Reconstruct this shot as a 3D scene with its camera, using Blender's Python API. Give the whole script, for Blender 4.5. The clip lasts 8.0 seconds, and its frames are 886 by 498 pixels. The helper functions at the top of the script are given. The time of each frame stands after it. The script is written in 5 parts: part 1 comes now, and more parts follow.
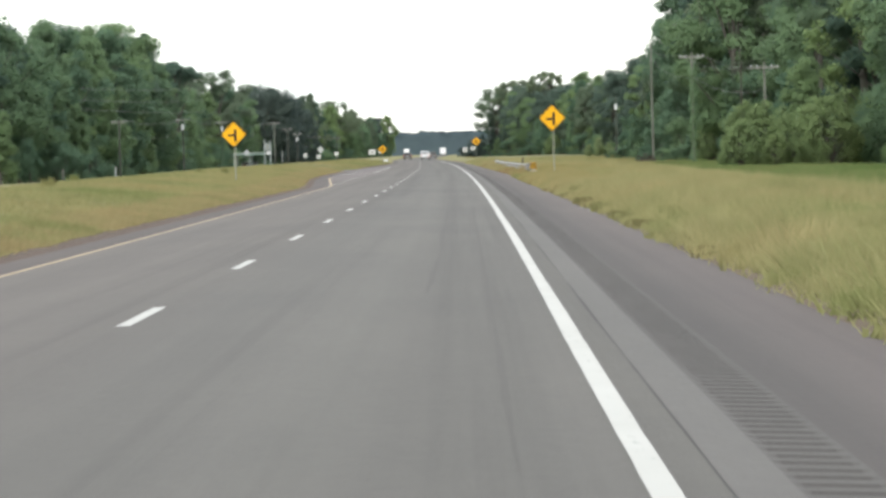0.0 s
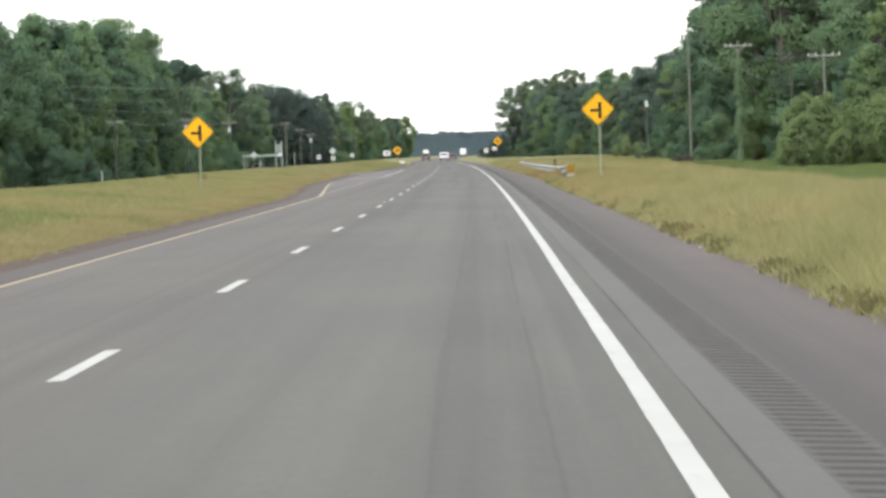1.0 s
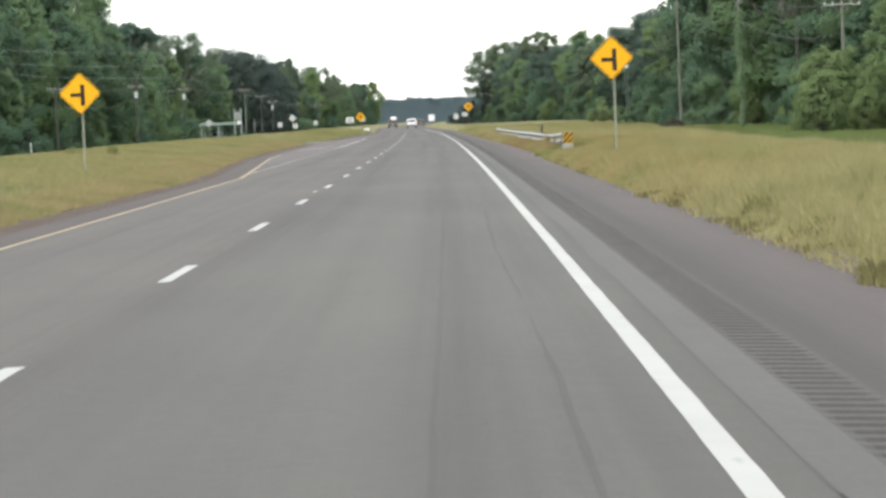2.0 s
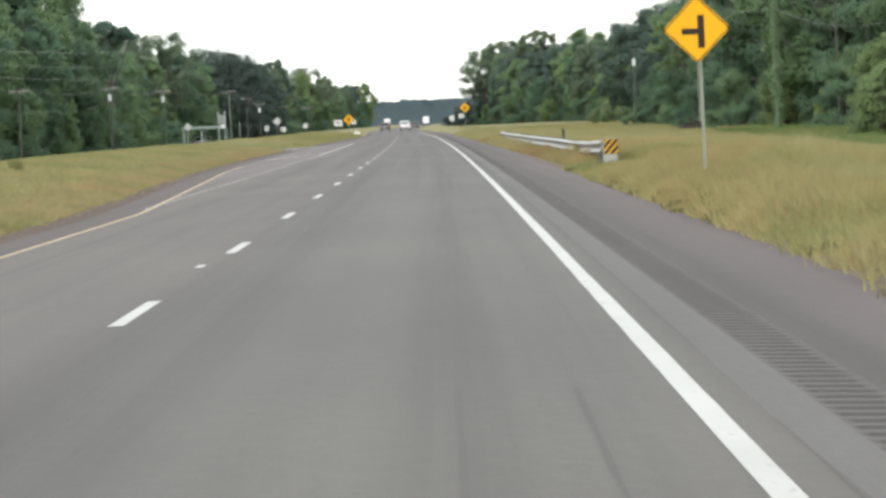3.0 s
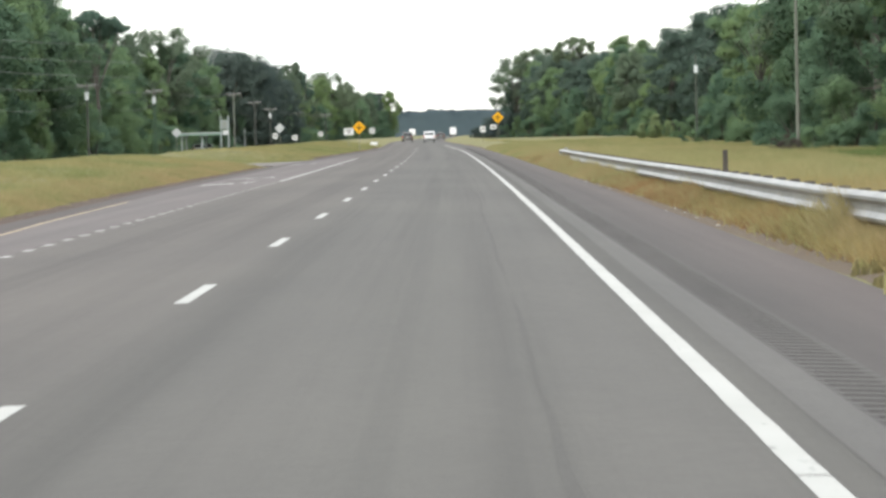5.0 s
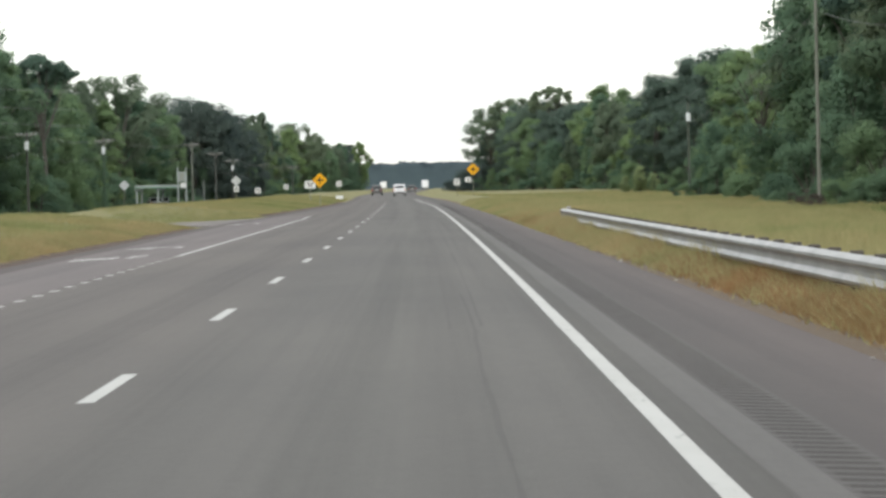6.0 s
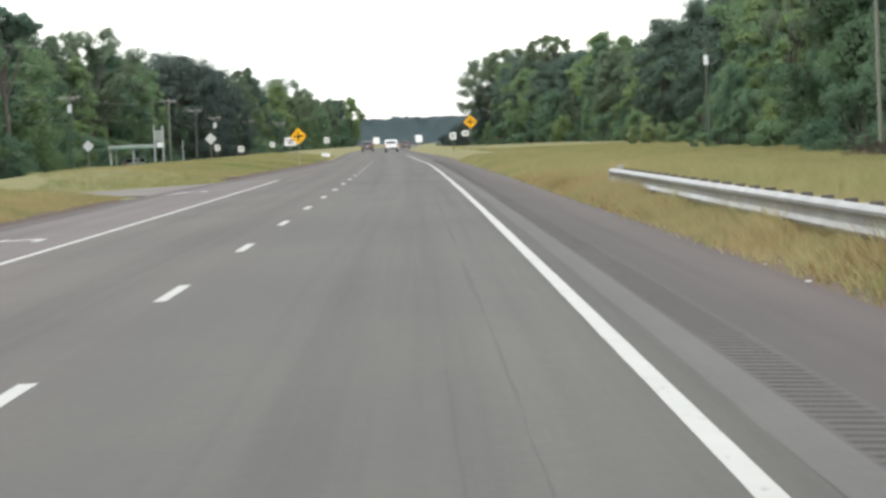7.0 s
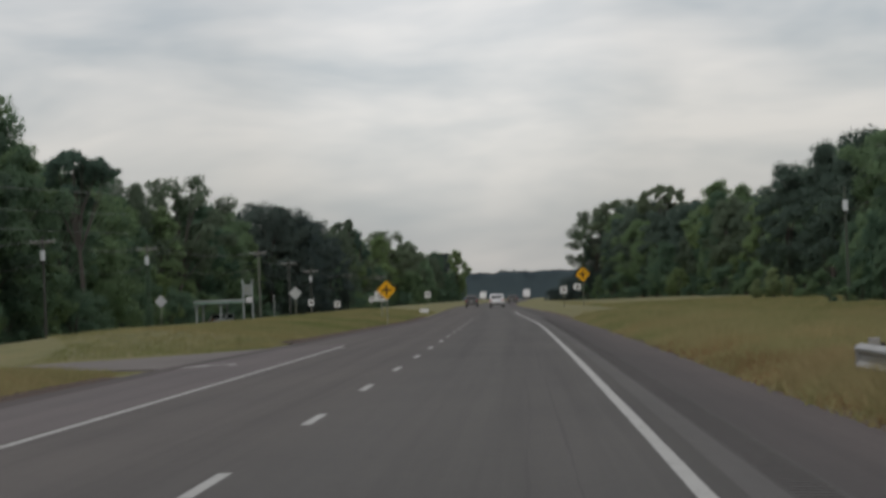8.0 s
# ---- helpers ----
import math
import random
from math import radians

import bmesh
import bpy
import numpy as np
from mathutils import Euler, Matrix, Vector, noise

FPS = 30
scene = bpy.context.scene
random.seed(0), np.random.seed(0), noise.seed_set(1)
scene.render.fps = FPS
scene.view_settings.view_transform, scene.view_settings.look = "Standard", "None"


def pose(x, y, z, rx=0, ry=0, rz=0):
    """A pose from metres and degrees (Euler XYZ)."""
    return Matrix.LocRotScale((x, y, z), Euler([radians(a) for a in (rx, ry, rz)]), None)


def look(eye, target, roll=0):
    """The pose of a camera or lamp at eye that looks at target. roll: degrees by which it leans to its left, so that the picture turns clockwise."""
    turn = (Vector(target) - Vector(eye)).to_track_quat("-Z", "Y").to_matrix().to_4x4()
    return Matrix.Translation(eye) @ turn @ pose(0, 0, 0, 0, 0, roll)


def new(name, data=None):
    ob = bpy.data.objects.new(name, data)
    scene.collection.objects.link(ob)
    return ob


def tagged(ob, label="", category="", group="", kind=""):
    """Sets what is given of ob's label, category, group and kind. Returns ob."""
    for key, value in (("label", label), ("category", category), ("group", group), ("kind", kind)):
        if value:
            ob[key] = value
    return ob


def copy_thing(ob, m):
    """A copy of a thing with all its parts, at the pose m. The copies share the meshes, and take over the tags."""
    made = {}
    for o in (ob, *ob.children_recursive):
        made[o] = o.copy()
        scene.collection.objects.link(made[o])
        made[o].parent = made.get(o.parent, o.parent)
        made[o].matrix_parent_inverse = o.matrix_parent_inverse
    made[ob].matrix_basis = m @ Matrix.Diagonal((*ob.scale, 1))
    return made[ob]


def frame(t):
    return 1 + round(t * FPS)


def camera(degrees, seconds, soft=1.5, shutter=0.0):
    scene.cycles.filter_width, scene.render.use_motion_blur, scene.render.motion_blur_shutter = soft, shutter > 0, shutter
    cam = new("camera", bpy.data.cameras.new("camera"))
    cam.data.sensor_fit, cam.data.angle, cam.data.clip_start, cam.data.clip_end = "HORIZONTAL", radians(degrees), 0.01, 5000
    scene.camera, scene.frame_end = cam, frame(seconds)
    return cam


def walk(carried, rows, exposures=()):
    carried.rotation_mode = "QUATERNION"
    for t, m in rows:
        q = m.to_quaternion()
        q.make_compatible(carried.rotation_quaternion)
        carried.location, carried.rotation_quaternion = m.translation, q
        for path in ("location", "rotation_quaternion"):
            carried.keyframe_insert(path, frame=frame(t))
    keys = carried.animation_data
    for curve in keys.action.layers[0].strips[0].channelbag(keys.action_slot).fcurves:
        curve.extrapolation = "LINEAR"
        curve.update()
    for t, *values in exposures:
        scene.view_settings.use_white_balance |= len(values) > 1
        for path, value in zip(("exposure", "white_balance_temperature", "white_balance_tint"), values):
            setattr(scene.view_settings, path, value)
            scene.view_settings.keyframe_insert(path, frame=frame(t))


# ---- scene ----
def eye(x, y, z, turn, tilt, lean):
    """A pose from the place, the turn to the left, the tilt upwards and the lean to the left."""
    return pose(x, y, z, 90 + tilt, 0, turn) @ pose(0, 0, 0, 0, 0, lean)


PATH = [
    (0, eye(0.14, -0.00, 1.36, 0.457, -1.835, -1.594)),
    (0.1, eye(0.12, 3.00, 1.36, 0.415, -1.528, -1.694)),
    (0.2, eye(0.11, 5.99, 1.36, 0.336, -1.199, -1.819)),
    (0.3, eye(0.10, 8.99, 1.36, 0.286, -0.972, -1.910)),
    (0.4, eye(0.09, 11.98, 1.35, 0.549, -1.108, -2.185)),
    (0.5, eye(0.08, 14.98, 1.35, 0.508, -1.468, -2.322)),
    (0.6, eye(0.07, 18.02, 1.35, 0.184, -2.267, -2.114)),
    (0.7, eye(0.07, 21.05, 1.36, 0.267, -2.414, -2.044)),
    (0.8, eye(0.06, 24.09, 1.36, 0.429, -2.283, -1.950)),
    (0.9, eye(0.06, 27.13, 1.36, 0.725, -1.982, -1.886)),
    (1, eye(0.05, 30.17, 1.36, 0.856, -1.807, -1.895)),
    (1.1, eye(0.03, 33.00, 1.36, 0.850, -1.790, -1.869)),
    (1.2, eye(0.01, 35.84, 1.36, 0.664, -1.857, -1.935)),
    (1.3, eye(-0.01, 38.68, 1.35, 0.638, -1.740, -2.012)),
    (1.4, eye(-0.02, 41.51, 1.35, 0.468, -1.813, -1.921)),
    (1.5, eye(-0.04, 44.35, 1.35, 0.396, -1.951, -2.020)),
    (1.6, eye(-0.07, 47.35, 1.34, 0.606, -2.144, -2.044)),
    (1.7, eye(-0.10, 50.35, 1.34, 0.537, -2.515, -2.134)),
    (2.8, eye(-0.31, 82.45, 1.31, 0.148, -2.230, -2.525)),
    (2.9, eye(-0.34, 85.35, 1.34, 0.363, -2.228, -2.684)),
    (3, eye(-0.36, 88.25, 1.38, 0.206, -2.434, -2.742)),
    (3.1, eye(-0.38, 91.19, 1.37, 0.192, -2.701, -2.662)),
    (3.2, eye(-0.40, 94.13, 1.37, 0.168, -2.940, -2.564)),
    (3.3, eye(-0.41, 97.07, 1.37, 0.256, -2.666, -2.575)),
    (3.4, eye(-0.43, 100.01, 1.37, 0.176, -2.184, -2.538)),
    (3.5, eye(-0.45, 102.95, 1.36, 0.236, -2.020, -2.540)),
    (3.6, eye(-0.47, 106.00, 1.36, 0.148, -1.844, -2.526)),
    (3.7, eye(-0.50, 109.05, 1.36, 0.133, -2.063, -2.479)),
    (3.8, eye(-0.52, 112.10, 1.35, -0.004, -2.417, -2.370)),
    (3.9, eye(-0.54, 115.16, 1.35, 0.220, -2.495, -2.260)),
    (4, eye(-0.57, 118.21, 1.34, 0.264, -2.387, -2.307)),
    (4.1, eye(-0.59, 120.83, 1.33, 0.394, -2.389, -1.882)),
    (4.2, eye(-0.61, 123.46, 1.32, 0.350, -2.297, -1.331)),
    (5.3, eye(-0.78, 155.70, 1.33, 0.800, -2.198, -1.368)),
    (5.4, eye(-0.80, 158.59, 1.34, 0.865, -2.507, -1.228)),
    (5.5, eye(-0.81, 161.48, 1.35, 0.774, -2.545, -1.131)),
    (5.6, eye(-0.82, 164.32, 1.36, 0.882, -2.023, -1.157)),
    (5.7, eye(-0.84, 167.16, 1.36, 0.668, -1.205, -1.253)),
    (5.8, eye(-0.85, 170.00, 1.37, 0.291, -0.937, -1.276)),
    (5.9, eye(-0.86, 172.84, 1.37, 0.070, -1.107, -1.303)),
    (6, eye(-0.88, 175.68, 1.38, 0.106, -1.212, -1.365)),
    (6.1, eye(-0.88, 178.70, 1.38, 0.136, -1.154, -1.481)),
    (6.2, eye(-0.89, 181.73, 1.38, 0.255, -1.072, -1.470)),
    (6.3, eye(-0.90, 184.75, 1.38, 0.277, -0.891, -1.529)),
    (6.4, eye(-0.91, 187.78, 1.37, 0.472, -0.899, -1.738)),
    (6.5, eye(-0.92, 190.80, 1.37, 0.415, -1.291, -1.879)),
    (6.6, eye(-0.94, 193.67, 1.37, 0.410, -1.258, -1.892)),
    (6.7, eye(-0.95, 196.54, 1.36, 0.514, -1.350, -2.065)),
    (6.8, eye(-0.97, 199.40, 1.35, 0.507, -1.642, -2.247)),
    (6.9, eye(-0.99, 202.27, 1.35, 0.332, -1.938, -2.193)),
    (7, eye(-1.01, 205.14, 1.34, 0.051, -2.073, -2.382)),
    (7.1, eye(-1.02, 208.06, 1.35, -0.409, -1.746, -2.249)),
    (7.2, eye(-1.03, 210.98, 1.35, -0.669, -1.271, -2.031)),
    (7.3, eye(-1.04, 213.90, 1.35, -1.213, -0.607, -1.817)),
    (7.4, eye(-1.05, 216.82, 1.35, -0.744, -0.713, -1.594)),
    (7.5, eye(-1.06, 219.75, 1.36, -0.602, -0.246, -0.815)),
    (7.6, eye(-1.08, 222.82, 1.35, 0.327, -0.246, -0.983)),
    (7.7, eye(-1.10, 225.90, 1.35, 0.698, 0.402, -1.306)),
    (7.8, eye(-1.12, 228.97, 1.35, 0.709, 1.129, -1.863)),
    (7.9, eye(-1.14, 232.05, 1.34, 1.460, 1.603, -2.182)),
    (8, eye(-1.16, 235.12, 1.34, 1.983, 0.951, -2.419)),
]

cam = camera(16.76, 8.0, soft=3.0, shutter=0.12)
walk(cam, PATH, exposures=[(0.0, 0.22, 6500, 7), (0.3, -0.12, 6500, 7), (0.5, -0.08, 6500, 7), (0.7, 0.24, 6500, 7), (1.0, 0.24, 6500, 7), (1.5, 0.16, 6500, 7), (1.7, 0.22, 6500, 7), (3.0, 0.22, 6500, 7), (3.5, 0.3, 6500, 7), (4.0, 0.24, 6500, 7), (5.5, 0.28, 6500, 7), (5.8, -0.03, 6500, 7), (6.5, -0.12, 6500, 7), (6.8, 0.12, 6500, 7), (7.0, 0.19, 6500, 7), (7.3, -0.14, 6500, 7), (7.5, -0.29, 6500, 7), (7.7, -0.56, 6500, 9), (7.9, -1.02, 6500, 10), (8.0, -1.38, 6500, 11)])

# ---- light: overcast sky with a veiled sun ----
SUN_UP, SUN_TURN = radians(38), radians(200)
world = bpy.data.worlds.new("overcast_sky")
scene.world = world
world.use_nodes = True
wt = world.node_tree
wt.nodes.clear()


def wnode(kind, **inputs):
    n = wt.nodes.new(kind)
    for k, v in inputs.items():
        n.inputs[k].default_value = v
    return n


sky = wnode("ShaderNodeTexSky")
sky.sky_type = "NISHITA"
sky.sun_disc = False
sky.sun_elevation, sky.sun_rotation = SUN_UP, SUN_TURN
blue = wnode("ShaderNodeBackground", Strength=0.05)
wt.links.new(sky.outputs[0], blue.inputs[0])
coord = wnode("ShaderNodeTexCoord")
squash = wnode("ShaderNodeMapping")
squash.inputs["Scale"].default_value = (1.0, 1.0, 3.2)
wt.links.new(coord.outputs["Generated"], squash.inputs[0])
cloud = wnode("ShaderNodeTexNoise", Scale=9.0, Detail=4.0, Roughness=0.55, Distortion=0.3)
wt.links.new(squash.outputs[0], cloud.inputs["Vector"])
tone = wt.nodes.new("ShaderNodeValToRGB")
tone.color_ramp.elements[0].position, tone.color_ramp.elements[0].color = 0.32, (0.62, 0.66, 0.70, 1)
tone.color_ramp.elements[1].position, tone.color_ramp.elements[1].color = 0.70, (1.17, 1.11, 1.06, 1)
wt.links.new(cloud.outputs[0], tone.inputs[0])
veil = wnode("ShaderNodeBackground", Strength=1.42)
wt.links.new(tone.outputs[0], veil.inputs[0])
updown = wnode("ShaderNodeSeparateXYZ")
wt.links.new(coord.outputs["Generated"], updown.inputs[0])
# the overcast brightens upwards, and the veil is thinner ahead
rise = wnode("ShaderNodeMapRange")
rise.interpolation_type = "SMOOTHSTEP"
for k_, v_ in enumerate((0.0, 0.13, 1.1, 1.5)):
    rise.inputs[k_ + 1].default_value = v_
wt.links.new(updown.outputs[2], rise.inputs[0])
ahead = wnode("ShaderNodeVectorMath")
ahead.operation = "DOT_PRODUCT"
ahead.inputs[1].default_value = (-0.031, 0.9967, 0.075)
wt.links.new(coord.outputs["Generated"], ahead.inputs[0])
thin = wnode("ShaderNodeMapRange")
thin.interpolation_type = "SMOOTHSTEP"
for k_, v_ in enumerate((0.9973, 1.0, 0.0, 0.3)):
    thin.inputs[k_ + 1].default_value = v_
wt.links.new(ahead.outputs["Value"], thin.inputs[0])
total = wnode("ShaderNodeMath")
wt.links.new(rise.outputs[0], total.inputs[0])
wt.links.new(thin.outputs[0], total.inputs[1])
wt.links.new(total.outputs[0], veil.inputs["Strength"])
both = wt.nodes.new("ShaderNodeAddShader")
wt.links.new(blue.outputs[0], both.inputs[0])
wt.links.new(veil.outputs[0], both.inputs[1])
wout = wt.nodes.new("ShaderNodeOutputWorld")
wt.links.new(both.outputs[0], wout.inputs[0])

sun = new("sun", bpy.data.lights.new("sun", "SUN"))
sun.data.energy, sun.data.angle, sun.data.color = 1.4, radians(40), (1.0, 0.97, 0.92)
sun.matrix_world = look((0, 0, 60), Vector((0, 0, 60)) - Vector((math.sin(SUN_TURN) * math.cos(SUN_UP), math.cos(SUN_TURN) * math.cos(SUN_UP), math.sin(SUN_UP))))


# ---- materials ----
class Mat:
    """A node material, built step by step."""

    def __init__(self, name, rough=0.9, metal=0.0):
        self.m = bpy.data.materials.new(name)
        self.m.use_nodes = True
        self.t = self.m.node_tree
        self.b = self.t.nodes["Principled BSDF"]
        self.b.inputs["Roughness"].default_value = rough
        self.b.inputs["Metallic"].default_value = metal
        self.co = self.t.nodes.new("ShaderNodeTexCoord")

    def link(self, a, b):
        self.t.links.new(a, b)

    def noise(self, scale, stretch=(1, 1, 1), detail=4.0, rough=0.6, src="Object"):
        mp = self.t.nodes.new("ShaderNodeMapping")
        mp.inputs["Scale"].default_value = stretch
        self.link(self.co.outputs[src], mp.inputs[0])
        n = self.t.nodes.new("ShaderNodeTexNoise")
        n.inputs["Scale"].default_value = scale
        n.inputs["Detail"].default_value = detail
        n.inputs["Roughness"].default_value = rough
        self.link(mp.outputs[0], n.inputs["Vector"])
        return n.outputs[0]

    def ramp(self, fac, stops):
        r = self.t.nodes.new("ShaderNodeValToRGB")
        while len(r.color_ramp.elements) < len(stops):
            r.color_ramp.elements.new(0.5)
        for e, (p, c) in zip(r.color_ramp.elements, stops):
            e.position, e.color = p, (*c, 1)
        self.link(fac, r.inputs[0])
        return r.outputs[0]

    def mix(self, a, b, fac, mode="MIX"):
        n = self.t.nodes.new("ShaderNodeMix")
        n.data_type, n.blend_type = "RGBA", mode
        for sock, v in ((n.inputs[0], fac), (n.inputs[6], a), (n.inputs[7], b)):
            if isinstance(v, (int, float)):
                sock.default_value = v
            elif isinstance(v, tuple):
                sock.default_value = (*v, 1)
            else:
                self.link(v, sock)
        return n.outputs[2]

    def color(self, c):
        if isinstance(c, tuple):
            self.b.inputs["Base Color"].default_value = (*c, 1)
        else:
            self.link(c, self.b.inputs["Base Color"])
        return self

    def bump(self, fac, strength=0.3, dist=0.02):
        n = self.t.nodes.new("ShaderNodeBump")
        n.inputs["Strength"].default_value = strength
        n.inputs["Distance"].default_value = dist
        self.link(fac, n.inputs["Height"])
        self.link(n.outputs[0], self.b.inputs["Normal"])
        return self

    def see_through(self, c, share):
        """Lets part of the light through, as leaves do."""
        tr = self.t.nodes.new("ShaderNodeBsdfTranslucent")
        self.link(c, tr.inputs[0])
        mx = self.t.nodes.new("ShaderNodeMixShader")
        mx.inputs[0].default_value = share
        self.link(self.b.outputs[0], mx.inputs[1])
        self.link(tr.outputs[0], mx.inputs[2])
        self.link(mx.outputs[0], self.t.nodes["Material Output"].inputs[0])

    def random(self, island=False):
        n = self.t.nodes.new("ShaderNodeNewGeometry" if island else "ShaderNodeObjectInfo")
        return n.outputs["Random Per Island" if island else "Random"]


def asphalt(name, lo, hi, streak=0.13, lane=True, zones=()):
    """Asphalt whose streaks run along the lane; zones are (distance across in metres, tint) for worn and dirty tracks."""
    a = Mat(name, 0.88)
    grain = a.noise(55, detail=3)
    coarse = a.noise(7, detail=4)
    src = "UV" if lane else "Object"
    base = a.ramp(grain, [(0.3, lo), (0.7, hi)])
    bands = a.ramp(a.noise(1.1, (1, 0.006, 1), 5, 0.65, src), [(0.3, (1 - streak * 2.4,) * 3), (0.5, (1, 1, 1)), (0.72, (1 + streak,) * 3)])
    blots = a.ramp(a.noise(0.22, (1, 0.35, 1), 4, 0.6, src), [(0.3, (0.85, 0.85, 0.86)), (0.7, (1.08, 1.07, 1.06))])
    mottle = a.ramp(coarse, [(0.3, (0.93, 0.93, 0.93)), (0.7, (1.05, 1.05, 1.05))])
    c = a.mix(base, bands, 1.0, "MULTIPLY")
    c = a.mix(c, mottle, 1.0, "MULTIPLY")
    if zones:
        across = a.t.nodes.new("ShaderNodeSeparateXYZ")
        a.link(a.co.outputs["UV"], across.inputs[0])
        drift = a.t.nodes.new("ShaderNodeMath")
        drift.operation = "MULTIPLY_ADD"
        a.link(a.noise(0.9, (1, 0.12, 1), 3, 0.6, "UV"), drift.inputs[0])
        drift.inputs[1].default_value = 0.3
        a.link(across.outputs[0], drift.inputs[2])
        lo_u, hi_u = zones[0][0], zones[-1][0]
        place = a.t.nodes.new("ShaderNodeMapRange")
        place.inputs[1].default_value, place.inputs[2].default_value = lo_u + 0.15, hi_u + 0.15
        a.link(drift.outputs[0], place.inputs[0])
        c = a.mix(c, a.ramp(place.outputs[0], [((u - lo_u) / (hi_u - lo_u), tint) for u, tint in zones]), 1.0, "MULTIPLY")
    a.color(a.mix(c, blots, 1.0, "MULTIPLY")).bump(grain, 0.35, 0.006)
    return a.m


ASPHALT = asphalt("worn_grey_asphalt", (0.0765, 0.073, 0.0665), (0.1015, 0.097, 0.0885), zones=(
    (-6.3, (1.09, 1.01, 1.01)), (-5.2, (1.02, 0.96, 0.955)), (-4.4, (1.06, 1.0, 0.995)), (-2.9, (1.02, 0.98, 0.975)), (-2.0, (0.93, 0.93, 0.93)), (-1.5, (1.02, 1.02, 1.02)),
    (-0.75, (1.05, 1.06, 1.05)), (-0.2, (0.92, 0.92, 0.92)), (0.15, (1.0, 1.0, 1.0)), (0.6, (1.02, 1.02, 1.02)), (0.95, (0.98, 0.97, 0.96)), (1.2, (0.9, 0.89, 0.88))))
OPPOSITE = asphalt("grey_opposite_asphalt", (0.076, 0.073, 0.0665), (0.101, 0.097, 0.0885), lane=False)
SHOULDER = asphalt("brownish_shoulder_asphalt", (0.066, 0.0555, 0.0525), (0.091, 0.0775, 0.074), 0.12, zones=(
    (1.92, (0.70, 0.71, 0.71)), (2.12, (0.72, 0.73, 0.73)), (2.42, (0.90, 0.90, 0.89)), (2.75, (1.02, 1.0, 0.99)), (3.05, (1.1, 1.07, 1.05)), (3.36, (0.98, 0.94, 0.92))))
JOINT = asphalt("paler_shoulder_strip", (0.084, 0.08, 0.075), (0.111, 0.106, 0.1), 0.06)
MEDIAN_EDGE = asphalt("dark_mauve_median_shoulder", (0.054, 0.0435, 0.0405), (0.078, 0.0645, 0.06), 0.1)
TURN_PAVE = asphalt("pinkish_turn_lane", (0.106, 0.091, 0.088), (0.138, 0.121, 0.118), 0.1)
MILLED = asphalt("milled_asphalt_ridge", (0.060, 0.056, 0.053), (0.084, 0.079, 0.075), 0.08)
GROOVE = asphalt("darker_groove_asphalt", (0.042, 0.039, 0.036), (0.06, 0.055, 0.052), 0.05)
CRACK = asphalt("bitumen_joint", (0.03, 0.029, 0.028), (0.05, 0.048, 0.045), 0.05)
FAINT = asphalt("old_sealed_crack", (0.06, 0.057, 0.052), (0.082, 0.078, 0.072), 0.05)
CROSSPAVE = asphalt("pale_crossover_asphalt", (0.135, 0.12, 0.11), (0.175, 0.158, 0.147), 0.05, lane=False)


def paint(name, c, worn):
    a = Mat(name, 0.6)
    chips = a.ramp(a.noise(9, (1, 0.4, 1), 6, 0.7), [(0.3, (0.17, 0.17, 0.163)), (0.39, c), (1.0, c)])
    tone_ = a.ramp(a.noise(0.8), [(0.3, (0.88, 0.88, 0.87)), (0.7, (1, 1, 1))])
    a.color(a.mix(chips if worn else c, tone_, 1.0, "MULTIPLY"))
    return a.m


WHITE_LINE = paint("white_road_paint", (0.42, 0.42, 0.398), True)
YELLOW_LINE = paint("faded_yellow_road_paint", (0.38, 0.29, 0.16), True)

g_ = Mat("dry_verge_ground", 1.0)
mixg = g_.ramp(g_.noise(0.35, detail=6), [(0.3, (0.145, 0.148, 0.058)), (0.5, (0.185, 0.175, 0.074)), (0.72, (0.225, 0.196, 0.09))])
fine = g_.noise(14, (1, 0.5, 1), 5, 0.7)
g_.color(g_.mix(mixg, g_.ramp(fine, [(0.3, (0.8, 0.8, 0.78)), (0.7, (1.15, 1.15, 1.12))]), 1.0, "MULTIPLY")).bump(fine, 0.6, 0.08)
GROUND = g_.m
d_ = Mat("reddish_gravel_soil", 1.0)
dn = d_.noise(30, detail=6)
d_.color(d_.ramp(dn, [(0.3, (0.056, 0.037, 0.028)), (0.7, (0.106, 0.073, 0.054))])).bump(dn, 0.8, 0.03)
SOIL = d_.m
th = Mat("dry_thatch_soil", 1.0)
tn = th.noise(24, detail=6)
th.color(th.ramp(tn, [(0.3, (0.085, 0.062, 0.046)), (0.55, (0.122, 0.092, 0.063)), (0.75, (0.165, 0.13, 0.08))])).bump(tn, 0.8, 0.03)
THATCH = th.m


def leafy(name, dark, mid, light, rough=0.65, low=(0.74, 0.77, 0.8), high=(1.28, 1.18, 0.95)):
    a = Mat(name, rough)
    leaf = a.ramp(a.random(True), [(0.0, dark), (0.55, mid), (1.0, light)])
    tree = a.ramp(a.random(), [(0.0, low), (0.5, (1, 1, 1)), (1.0, high)])
    col = a.mix(leaf, tree, 1.0, "MULTIPLY")
    a.color(col).see_through(col, 0.52)
    a.b.inputs["Specular IOR Level"].default_value = 0.2
    return a.m


